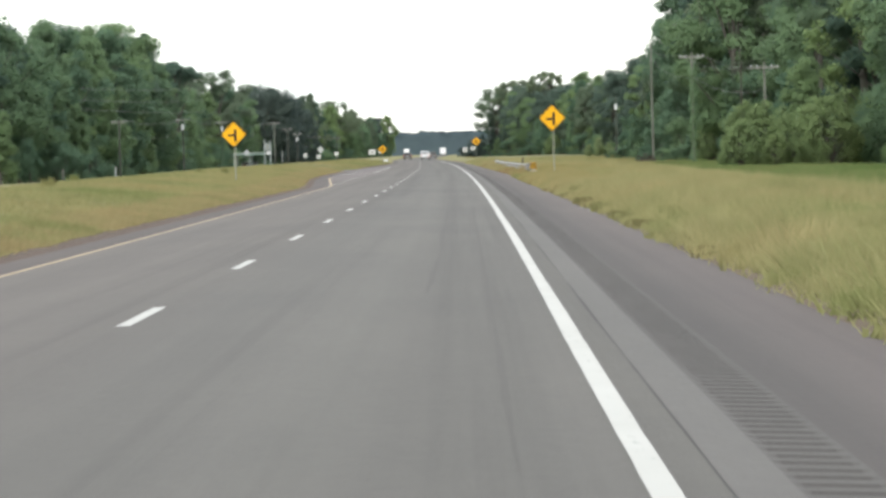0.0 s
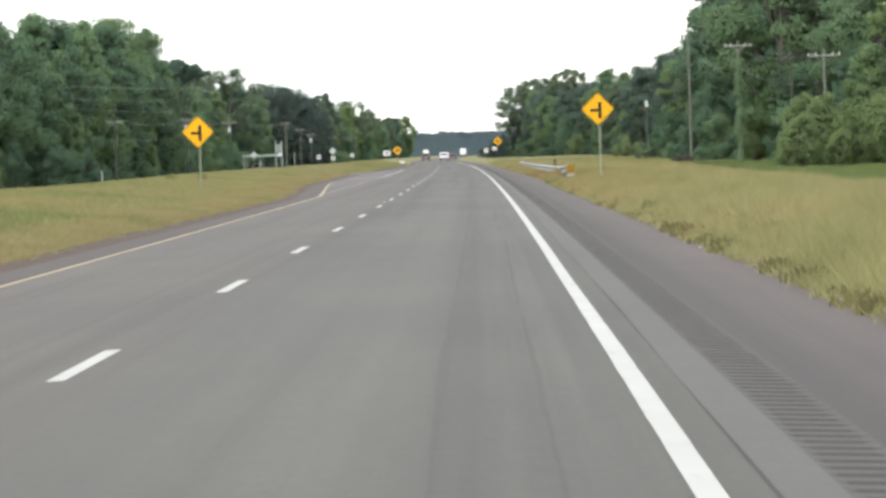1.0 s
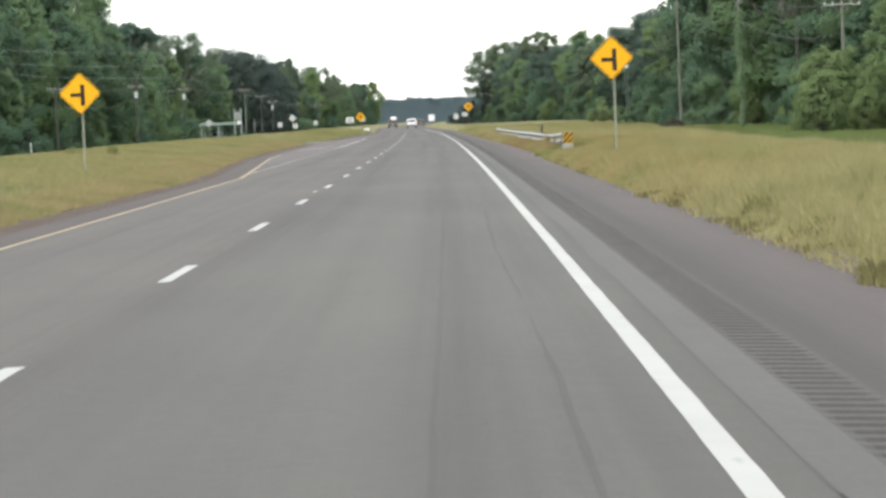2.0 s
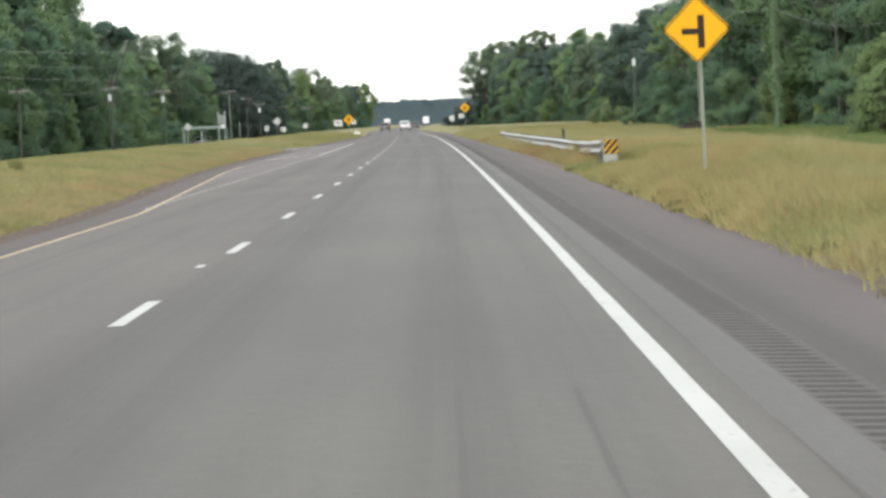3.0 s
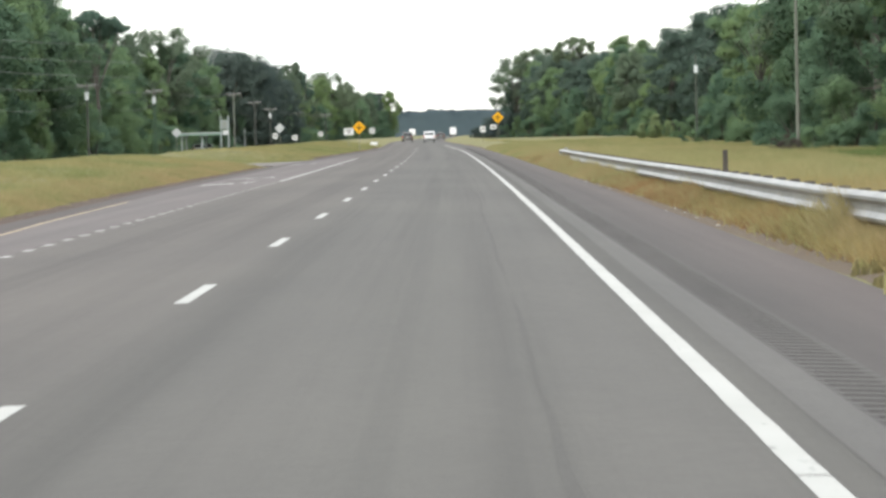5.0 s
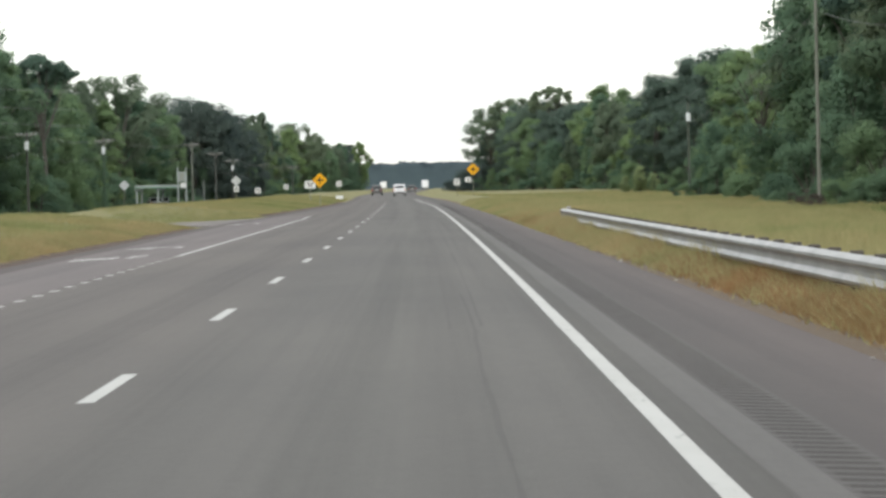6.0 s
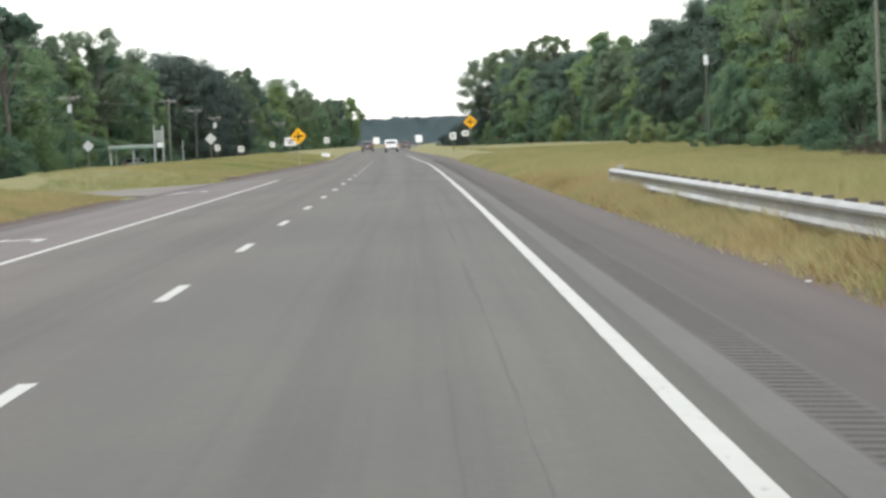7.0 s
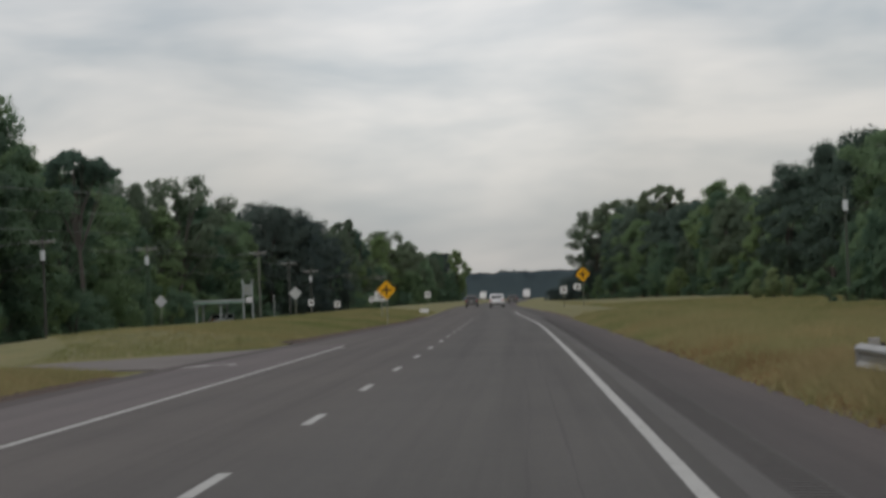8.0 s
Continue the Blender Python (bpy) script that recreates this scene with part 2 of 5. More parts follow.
OAK = leafy("broadleaf_foliage", (0.161, 0.254, 0.163), (0.170, 0.269, 0.167), (0.185, 0.284, 0.173), low=(0.7, 0.76, 0.8), high=(1.28, 1.2, 0.97))
PALE = leafy("pale_young_foliage", (0.200, 0.294, 0.152), (0.218, 0.318, 0.158), (0.242, 0.340, 0.167), low=(0.8, 0.85, 0.9), high=(1.15, 1.1, 0.95))
OLIVE_LEAF = leafy("thin_olive_foliage", (0.176, 0.234, 0.159), (0.186, 0.246, 0.165), (0.198, 0.258, 0.170), low=(0.88, 0.9, 0.92), high=(1.12, 1.08, 1.0))
DARK_LEAF = leafy("dense_dark_evergreen", (0.110, 0.149, 0.138), (0.116, 0.158, 0.143), (0.123, 0.166, 0.147), low=(0.86, 0.9, 0.94), high=(1.08, 1.06, 1.0))
# the blue of distant haze is mixed into this leaf colour
FAR_HAZED = leafy("haze_tinted_far_foliage", (0.098, 0.135, 0.152), (0.1, 0.138, 0.155), (0.102, 0.141, 0.158))
PINE = leafy("pine_needles", (0.117, 0.188, 0.143), (0.129, 0.204, 0.152), (0.144, 0.220, 0.162))
BUSH = leafy("willow_bush_foliage", (0.232, 0.315, 0.145), (0.252, 0.338, 0.152), (0.274, 0.361, 0.161), low=(0.92, 0.94, 0.95), high=(1.1, 1.06, 0.98))
WILLOW_LEAF = leafy("pale_willow_foliage", (0.297, 0.374, 0.193), (0.319, 0.396, 0.204), (0.341, 0.418, 0.215), low=(0.95, 0.96, 0.97), high=(1.05, 1.03, 1.0))
DEAD_LEAF = leafy("grey_brown_dead_brush", (0.15, 0.128, 0.108), (0.165, 0.14, 0.118), (0.18, 0.152, 0.128))
DARK_OAK = leafy("dark_broadleaf_foliage", (0.132, 0.189, 0.149), (0.140, 0.199, 0.154), (0.149, 0.209, 0.160), low=(0.84, 0.88, 0.92), high=(1.1, 1.06, 1.0))
bk = Mat("grey_brown_bark", 0.95)
bn = bk.noise(9, (1, 1, 0.2), 5)
bk.color(bk.ramp(bn, [(0.3, (0.06, 0.055, 0.045)), (0.7, (0.135, 0.128, 0.112))])).bump(bn, 0.7, 0.04)
BARK = bk.m


def grassy(name, stops):
    a = Mat(name, 0.8)
    blade = a.ramp(a.random(True), stops)
    patch = a.ramp(a.noise(0.12, (1, 0.6, 1), detail=5), [(0.32, (0.66, 0.82, 0.6)), (0.48, (0.97, 1, 0.92)), (0.62, (1.08, 1.02, 0.97)), (0.72, (1.17, 1.0, 0.9))])
    tufts = a.ramp(a.noise(0.75, (1, 0.45, 0.3), detail=3), [(0.3, (0.84, 0.85, 0.8)), (0.52, (1, 1, 1)), (0.72, (1.16, 1.13, 1.14))])
    col = a.mix(a.mix(blade, patch, 1.0, "MULTIPLY"), tufts, 1.0, "MULTIPLY")
    a.color(col).see_through(col, 0.25)
    a.b.inputs["Specular IOR Level"].default_value = 0.2
    return a.m


GRASS = grassy("tall_dry_grass", [(0.0, (0.224, 0.218, 0.098)), (0.35, (0.248, 0.236, 0.109)), (0.7, (0.273, 0.254, 0.12)), (1.0, (0.305, 0.278, 0.14))])
VERGE = grassy("pale_verge_grass", [(0.0, (0.25, 0.236, 0.112)), (0.35, (0.276, 0.255, 0.124)), (0.7, (0.303, 0.274, 0.137)), (1.0, (0.338, 0.3, 0.158))])
GREEN = grassy("green_ditch_grass", [(0.0, (0.1, 0.142, 0.05)), (0.5, (0.13, 0.172, 0.06)), (1.0, (0.17, 0.198, 0.075))])
OLIVE = grassy("olive_weed_leaves", [(0.0, (0.14, 0.15, 0.06)), (0.5, (0.175, 0.175, 0.072)), (1.0, (0.21, 0.2, 0.085))])
GOLD = grassy("golden_dry_grass", [(0.0, (0.262, 0.212, 0.094)), (0.5, (0.294, 0.24, 0.108)), (1.0, (0.335, 0.27, 0.125))])
TAN = grassy("tan_dry_grass", [(0.0, (0.262, 0.214, 0.108)), (0.5, (0.3, 0.246, 0.128)), (1.0, (0.34, 0.278, 0.15))])
BROWN = grassy("brown_green_weed", [(0.0, (0.115, 0.104, 0.05)), (0.5, (0.15, 0.135, 0.062)), (1.0, (0.19, 0.168, 0.076))])
RUST = grassy("rusty_dry_grass", [(0.0, (0.2, 0.12, 0.06)), (0.5, (0.236, 0.146, 0.07)), (1.0, (0.26, 0.18, 0.085))])


def plain(name, c, rough=0.6, metal=0.0, wear=0.12, scale=3.0):
    a = Mat(name, rough, metal)
    w = a.ramp(a.noise(scale, detail=5), [(0.3, (1 - wear,) * 3), (0.7, (1 + wear * 0.4,) * 3)])
    a.color(a.mix(c, w, 1.0, "MULTIPLY"))
    return a.m


SIGN_YELLOW = plain("sign_yellow_sheeting", (0.76, 0.385, 0.004), 0.85, wear=0.05)
MARKER_YELLOW = plain("dulled_marker_sheeting", (0.5, 0.285, 0.02), 0.85, wear=0.25)
SIGN_BLACK = plain("sign_black", (0.026, 0.017, 0.012), 0.9)
SIGN_WHITE = plain("sign_white_sheeting", (0.64, 0.65, 0.64), 0.45, wear=0.06)
ALU = plain("bare_sign_aluminium", (0.44, 0.46, 0.46), 0.5, 0.2)
GALV = plain("galvanised_steel", (0.34, 0.335, 0.32), 0.42, 0.8, 0.3, 1.2)
HEAD_PAINT = plain("dull_pale_steel", (0.33, 0.33, 0.29), 0.8, 0.0, 0.2)
PYLON = plain("faded_pylon_grey", (0.27, 0.30, 0.29), 0.7)
POST_STEEL = plain("green_grey_steel_post", (0.26, 0.27, 0.21), 0.7, 0.0, 0.15)
WOOD = plain("weathered_pole_wood", (0.085, 0.09, 0.078), 0.95, wear=0.3)
OLD_WOOD = plain("lichened_pole_wood", (0.17, 0.18, 0.15), 0.95, wear=0.25)
MOSSY_WOOD = plain("mossy_pole_wood", (0.085, 0.1, 0.08), 0.95, wear=0.25)
DARK_WOOD = plain("dark_creosoted_wood", (0.075, 0.066, 0.056), 0.95, wear=0.3)
PALE_WOOD = plain("pale_treated_wood", (0.30, 0.29, 0.27), 0.95, wear=0.3)
INSUL = plain("transformer_grey", (0.62, 0.65, 0.66), 0.5)
CABLE = plain("cable_black", (0.24, 0.25, 0.25), 0.6)
CAR_WHITE = plain("white_car_paint", (0.78, 0.79, 0.8), 0.3, wear=0.04)
CAR_SILVER = plain("silver_car_paint", (0.36, 0.37, 0.38), 0.35, 0.3, 0.05)
CAR_DARK = plain("dark_grey_car_paint", (0.085, 0.082, 0.078), 0.3, wear=0.05)
GLASS_DARK = plain("tinted_car_glass", (0.014, 0.017, 0.02), 0.08)
RUBBER = plain("tyre_rubber", (0.02, 0.02, 0.02), 0.9)
RED_LAMP = plain("red_tail_lamp", (0.42, 0.015, 0.012), 0.25)
CANOPY_WHITE = plain("white_canopy_metal", (0.34, 0.38, 0.37), 0.5)
CANOPY_GREEN = plain("green_canopy_fascia", (0.09, 0.30, 0.16), 0.5)
LITTER = plain("pale_litter", (0.46, 0.45, 0.42), 0.8)


# ---- helpers for meshes ----
def mesh_object(name, verts, faces, material, smooth=False, normals=None, across=None):
    """across: the (u, y) of each vertex on the carriageway, kept as texture coordinates in metres."""
    me = bpy.data.meshes.new(name)
    me.from_pydata([tuple(v) for v in verts], [], [tuple(f) for f in faces])
    me.materials.append(material)
    if across:
        uv = me.uv_layers.new(name="lane")
        for loop in me.loops:
            uv.data[loop.index].uv = across[loop.vertex_index]
    if smooth or normals is not None:
        me.polygons.foreach_set("use_smooth", [True] * len(me.polygons))
    if normals is not None:
        me.normals_split_custom_set_from_vertices(normals)
    return new(name, me)


def part(name, bm, material, parent, label=""):
    me = bpy.data.meshes.new(name)
    bm.to_mesh(me)
    bm.free()
    me.materials.append(material)
    ob = new(name, me)
    ob.parent = parent
    if label:
        ob["label"] = label
    return ob


def child(ob, parent):
    ob.parent = parent
    return ob


def add_box(bm, cx, cy, cz, sx, sy, sz, bevel=0.0, rot=None):
    m = Matrix.Translation((cx, cy, cz)) @ (rot or Matrix.Identity(4)) @ Matrix.Diagonal((sx, sy, sz, 1))
    r = bmesh.ops.create_cube(bm, size=1, matrix=m)
    if bevel:
        es = list({e for v in r["verts"] for e in v.link_edges})
        bmesh.ops.bevel(bm, geom=es, offset=bevel, segments=1, affect="EDGES")
    return bm


def add_tube(bm, a, b, r0, r1=None, seg=8):
    a, b = Vector(a), Vector(b)
    d = b - a
    m = Matrix.Translation((a + b) / 2) @ d.to_track_quat("Z", "Y").to_matrix().to_4x4()
    bmesh.ops.create_cone(bm, cap_ends=True, segments=seg, radius1=r0, radius2=r0 if r1 is None else r1, depth=d.length, matrix=m)
    return bm


def boxes(*rows, bevel=0.0):
    bm = bmesh.new()
    for r in rows:
        add_box(bm, *r, bevel=bevel)
    return bm


def root(name, label, category, group=""):
    return tagged(new(name), label, category, group)


# ---- the lie of the land ----
def swing(y):
    """How far the carriageway has swung to the side at y."""
    a = min(max(y - 32, 0), 588)
    b = min(max(y - 620, 0), 300)
    return -2.18e-5 * a * a - 0.02564 * (b - b * b / 600)


def fall(y):
    """The height of the lane line at y: the road is level."""
    return 0.0


def lerp(x, pts):
    if x <= pts[0][0]:
        return pts[0][1]
    for (a, p), (b, q) in zip(pts, pts[1:]):
        if x <= b:
            k = (x - a) / (b - a)
            return p + (q - p) * k
    return pts[-1][1]


LANE, EDGE, LEFT = -2.72, 0.925, -6.18


def median_edge(y):
    """Outer edge of the pavement on the median side: it widens for the turn lane."""
    return lerp(y, [(146, -6.95), (205, -9.35), (240, -10.1), (322, -10.3), (390, -8.6), (450, -7.0)])


def road_z(u):
    return lerp(u, [(-11, -0.32), (LANE, 0.0), (EDGE, -0.058), (3.35, -0.17)])


def soft_noise(x, y, s):
    return noise.noise(Vector((x * s, y * s, 3.7)))


def land(x, y):
    """Height of the open ground."""
    u = x - swing(y)
    e = median_edge(y)
    b = fall(y)
    if u > 3.3:
        z = lerp(u, [(3.3, -0.18), (3.9, -0.12), (5, 0.0), (8, 0.02), (11, -0.2), (15, -0.38), (22, -0.3), (60, 0.1), (300, 1.0)])
        z -= lerp(y, [(255, 1), (330, 0.65), (540, 0.6), (680, 0.6), (840, 0)]) * lerp(u, [(10, 0), (17, 0.3), (24, 0.55), (34, 0.55), (60, 0.2)])
        z += 0.1 * soft_noise(x, y, 0.12) * min(1, (u - 3.3) / 3)
    elif u < e:
        v = e - u
        gap = min(max((y - 308) / 14, 0), 1) * min(max((366 - y) / 14, 0), 1)
        ridge = lerp(v, [(0, road_z(e) - 0.07), (0.7, road_z(e) - 0.03), (2.5, 0.02), (6, 0.4), (8.5, 0.49), (12, 0.3), (16, -0.15), (20, -1.05), (34, -1.15), (300, -1.0)])
        low = lerp(v, [(0, -0.36), (8, -0.56), (19, -1.1), (34, -1.15), (300, -1.0)])
        z = ridge * (1 - gap) + low * gap
        z += 0.1 * soft_noise(x, y, 0.1) * min(1, v / 4) * (1 - gap)
    else:
        z = road_z(u) - 0.13
    return z + b


def strip(name, u0, u1, y0, y1, material, lift=0.0, step=6.0, cols=1, thick=0.0):
    """A ribbon that follows the carriageway; u0 and u1 may be numbers or functions of y."""
    n = max(1, int(math.ceil((y1 - y0) / step)))
    verts, faces, across = [], [], []
    for i in range(n + 1):
        y = y0 + (y1 - y0) * i / n
        a = u0(y) if callable(u0) else u0
        b = u1(y) if callable(u1) else u1
        for j in range(cols + 1):
            u = a + (b - a) * j / cols
            if cols == 6:
                u = (a, a + (LANE - a) / 3, a + (LANE - a) * 2 / 3, LANE, (LANE + EDGE) / 2, EDGE, b)[j]
            verts.append((u + swing(y), y, fall(y) + road_z(u) + lift))
            across.append((u, y))
    w = cols + 1
    for i in range(n):
        for j in range(cols):
            k = i * w + j
            faces.append((k, k + 1, k + 1 + w, k + w))
    if thick:
        m = len(verts)
        verts += [(x, y, z - thick) for x, y, z in verts]
        across += across
        for i in range(n):
            k = i * w
            faces.append((k, k + w, k + w + m, k + m))
            k += cols
            faces.append((k + w, k, k + m, k + w + m))
        faces.append(tuple(range(0, w)) + tuple(range(m + w - 1, m - 1, -1)))
    return mesh_object(name, verts, faces, material, across=across)


# ground: one sheet out to the horizon
def build_ground():
    xs = [-3000, -1500, -800, -400, -220, -140, -100, -80, -65, -55, -48]
    xs += [-44 + i * 1.0 for i in range(72)] + [28, 30, 33, 37, 42, 50, 60, 80, 110, 160, 240, 400, 800, 1500, 3000]
    ys = [-120, -60, -30] + [-20 + 3 * i for i in range(165)] + [475 + 10 * i for i in range(40)] + [880, 930, 1000, 1100, 1300, 1600, 2000, 2600, 3400, 4200]
    verts = [(x, y, land(x, y)) for y in ys for x in xs]
    w = len(xs)
    faces = [(i * w + j, i * w + j + 1, (i + 1) * w + j + 1, (i + 1) * w + j) for i in range(len(ys) - 1) for j in range(w - 1)]
    return tagged(mesh_object("ground", verts, faces, GROUND, True), "dry yellow-green grassland verges and median", "ground", kind="structure")


ground = build_ground()

# carriageway
road = tagged(strip("road", lambda y: median_edge(y) + 0.85, 1.2, -40, 1500, ASPHALT, 0, 5, 6, 0.3), "worn grey two-lane asphalt carriageway with a turn lane", "road", kind="structure")
median_shoulder = tagged(strip("median_shoulder", lambda y: median_edge(y) - 0.1, lambda y: median_edge(y) + 0.85, -40, 1500, MEDIAN_EDGE, -0.004, 5, 1, 0.3), "narrow dark paved shoulder along the median", "shoulder", kind="structure")
joint_strip = tagged(strip("joint_strip", 1.2, 1.5, -40, 1500, JOINT, -0.003, 5, 1, 0.3), "pale asphalt strip beside the edge line", "shoulder", kind="structure")
outer_shoulder = tagged(strip("outer_shoulder", 1.92, 3.35, -40, 1500, SHOULDER, -0.005, 5, 2, 0.3), "brownish paved outer shoulder beside the verge", "shoulder", kind="structure")
turn_lane = tagged(strip("turn_lane", lambda y: median_edge(y) + 0.82, lambda y: max(LEFT - 0.25, median_edge(y) + 0.83) + 0.08 * noise.noise(Vector((y * 0.2, 1, 0))), 184, 345, TURN_PAVE, 0.0015, 2.5, 3), "pinkish asphalt of the left turn lane", "road", kind="structure")


def wander(u, amp, seed):
    return lambda y: u + amp * noise.noise(Vector((y * 0.06, seed, 0))) + amp * 0.3 * noise.noise(Vector((y * 0.5, seed, 5)))


def crack_line(u, amp, seed, y0, y1, half, material, step=0.6):
    """A long crack that wanders, opens and closes."""
    w = wander(u, amp, seed)

    def gape(y):
        return half * max(0.0, min(1.6, 0.75 + 1.3 * noise.noise(Vector((y * 0.13, seed, 2))) + 0.5 * noise.noise(Vector((y * 0.9, seed, 6)))))
    child(strip("crack", lambda y: w(y) - gape(y), lambda y: w(y) + gape(y), y0, y1, material, 0.0015, step), road)


crack_line(1.205, 0.012, 3.0, -10, 70, 0.011, CRACK)
crack_line(1.205, 0.02, 4.0, 64, 420, 0.013, FAINT)
crack_line(-0.26, 0.06, 1.0, 30, 104, 0.026, FAINT)
crack_line(0.34, 0.06, 7.0, 8, 104, 0.02, FAINT)
crack_line(-0.03, 0.07, 12.0, 150, 215, 0.022, FAINT)
crack_line(0.11, 0.05, 17.0, 206, 330, 0.018, FAINT)
crack_line(-0.23, 0.07, 21.0, 205, 290, 0.012, FAINT)


def rumble(y0, y1, pitch=0.305):
    """Milled grooves across the shoulder, one after another, darker than the ridges between them."""
    prof = ((0.0, 0.0), (0.035, -0.012), (0.085, -0.017), (0.135, -0.012), (0.17, 0.0))
    rnd = random.Random(41)
    verts, faces, across, kinds = [], [], [], []
    n = int((y1 - y0) / pitch)
    for i in range(n):
        wide, shift = rnd.uniform(-0.012, 0.012), rnd.uniform(-0.008, 0.008)
        for dy, dz in prof:
            y = y0 + i * pitch + dy + shift
            for u in (1.5, 1.555 - wide, 1.865 + wide, 1.92):
                verts.append((u + swing(y), y, fall(y) + road_z(u) - 0.004 + (dz if 1.51 < u < 1.91 else 0.0)))
                across.append((u, y))
    for k in range(len(verts) // 4 - 1):
        for j in range(3):
            v = 4 * k + j
            faces.append((v, v + 1, v + 5, v + 4))
            kinds.append(1 if j == 1 and k % 5 in (0, 1, 2, 3) else 0)
    ob = mesh_object("rumble_strip", verts, faces, MILLED, across=across)
    ob.data.materials.append(GROOVE)
    ob.data.polygons.foreach_set("material_index", kinds)
    return ob


rumble_strip = tagged(rumble(-20, 420), "milled rumble strip grooves in dark asphalt", "rumble strip", kind="stuff")
child(strip("rumble_bed", 1.5, 1.92, 420, 1500, MILLED, -0.004, 10), outer_shoulder)


def outer_line(y):
    return EDGE - lerp(y, [(340, 0), (385, 0.0), (440, 0.35), (600, 0.6)])


def ragged(y, seed):
    return 0.006 * noise.noise(Vector((y * 0.9, seed, 0))) + 0.01 * noise.noise(Vector((y * 0.07, seed, 3)))


child(strip("edge_line", lambda y: outer_line(y) - 0.068 + ragged(y, 2), lambda y: outer_line(y) + 0.068 + ragged(y, 8), -20, 505, WHITE_LINE, 0.0025, 0.6), road)
child(strip("yellow_line", lambda y: median_edge(y) + 0.82 + ragged(y, 5), lambda y: median_edge(y) + 0.925 + ragged(y, 6), -20, 224, YELLOW_LINE, 0.004, 1.5), road)
child(strip("turn_lane_line", LEFT - 0.125, LEFT + 0.025, 246.3, 338, WHITE_LINE, 0.0025, 4), road)

for y_ in (121.3, 158.6, 239.0):
    child(strip("line_seam", EDGE - 0.085, EDGE + 0.085, y_, y_ + 0.035, FAINT, 0.004, 1), road)
child(strip("paint_patch", LANE - 0.15, LANE - 0.06, 119.1, 119.7, WHITE_LINE, 0.0025, 1), road)
dash_y0 = 24.8
first = strip("lane_dash", LANE - 0.06, LANE + 0.06, dash_y0, dash_y0 + 3.05, WHITE_LINE, 0.0025, 3.1)
child(first, road)
for k in range(1, 34):
    y = dash_y0 + 12.192 * k
    d = first.copy()
    scene.collection.objects.link(d)
    d.parent = road
    d.location = (swing(y + 1.5) - swing(dash_y0 + 1.5), y - dash_y0, fall(y + 1.5))
    d.rotation_euler = (math.atan((fall(y + 3) - fall(y)) / 3), 0, -math.atan((swing(y + 3) - swing(y)) / 3))
    if abs(d.rotation_euler.z) > 0:
        p0 = Vector((LANE, dash_y0 + 1.5, 0))
        q0 = d.rotation_euler.to_matrix() @ p0
        d.location += p0 - q0
dot = strip("turn_lane_dot", -6.44, -6.295, 150.3, 150.92, WHITE_LINE, 0.0025, 1)
child(dot, road)
for k in range(1, 47):
    y = 150.3 + 2.062 * k
    d = dot.copy()
    scene.collection.objects.link(d)
    d.parent = road
    d.location = (swing(y) - swing(150.3) + 0.0026 * k, y - 150.3, 0.003 + 0.0001 * k)


def painted(name, outline, u, y, lift=0.006):
    """A flat shape of road paint; outline in metres across and along the lane."""
    verts = [(u + a + swing(y), y + b, road_z(u + a) + lift) for a, b in outline]
    child(mesh_object(name, verts, [tuple(range(len(verts)))], WHITE_LINE), road)


ARROW = [(0.7, 0), (0.86, 0), (0.86, 1.4), (0.55, 2.3), (-0.1, 2.75), (-0.1, 3.5), (-1.0, 2.5), (-0.1, 1.3), (-0.1, 2.2), (0.4, 1.9), (0.7, 1.2)]
painted("turn_arrow", ARROW, -8.0, 258.6, 0.006)
painted("turn_arrow", ARROW, -8.85, 316.0, 0.006)
for a_, b_, w_ in ((-9.02, 0.2, 0.17), (-8.75, 0, 0.2), (-8.46, 0.1, 0.2), (-8.16, 0, 0.22), (-7.6, 0, 0.16), (-7.35, 0.4, 0.1)):
    painted("lane_word_bar", [(0, 0), (w_, 0), (w_, 2.3), (0, 2.3)], a_, 247.4 + b_, 0.006)


# the crossover in the median and the far carriageway
def crossover():
    verts, faces = [], []
    cols, ys = 26, 9
    for i in range(ys):
        for j in range(cols + 1):
            v = j - 0.1
            flare = 7 * max(0, 1 - v / 5) ** 2
            y = 325 - flare * 0.8 + (22 + flare * 1.8) * i / (ys - 1)
            verts.append((median_edge(y) + swing(y) - v, y, lerp(v, [(0, -0.31), (8, -0.48), (19, -1.02), (33, -1.08)]) + 0.012))
    w = cols + 1
    faces = [(i * w + j + 1, i * w + j, (i + 1) * w + j, (i + 1) * w + j + 1) for i in range(ys - 1) for j in range(cols)]
    m = len(verts)
    verts += [(x, y, z - 0.35) for x, y, z in verts[:w]] + [(x, y, z - 0.35) for x, y, z in verts[-w:]]
    faces += [(j, j + 1, m + j + 1, m + j) for j in range(cols)]
    faces += [(m - w + j + 1, m - w + j, m + w + j, m + w + j + 1) for j in range(cols)]
    return mesh_object("crossover_pavement", verts, faces, CROSSPAVE)


tagged(crossover(), "pale asphalt crossover through the grass median", "road", kind="structure")


def far_road():
    verts, faces = [], []
    ys = [-40 + 12 * i for i in range(120)]
    for y in ys:
        for j in range(5):
            x = median_edge(0) + swing(y) - 19.5 - 3.0 * j
            verts.append((x, y, land(x, y) + 0.14))
    for i in range(len(ys) - 1):
        for j in range(4):
            k = i * 5 + j
            faces.append((k + 1, k, k + 5, k + 6))
    m = len(verts)
    verts += [(x, y, z - 0.4) for x, y, z in verts[::5]]
    faces += [(5 * i, m + i, m + i + 1, 5 * i + 5) for i in range(len(ys) - 1)]
    return mesh_object("far_carriageway", verts, faces, OPPOSITE)


tagged(far_road(), "grey opposite carriageway beyond the median", "road", kind="structure")


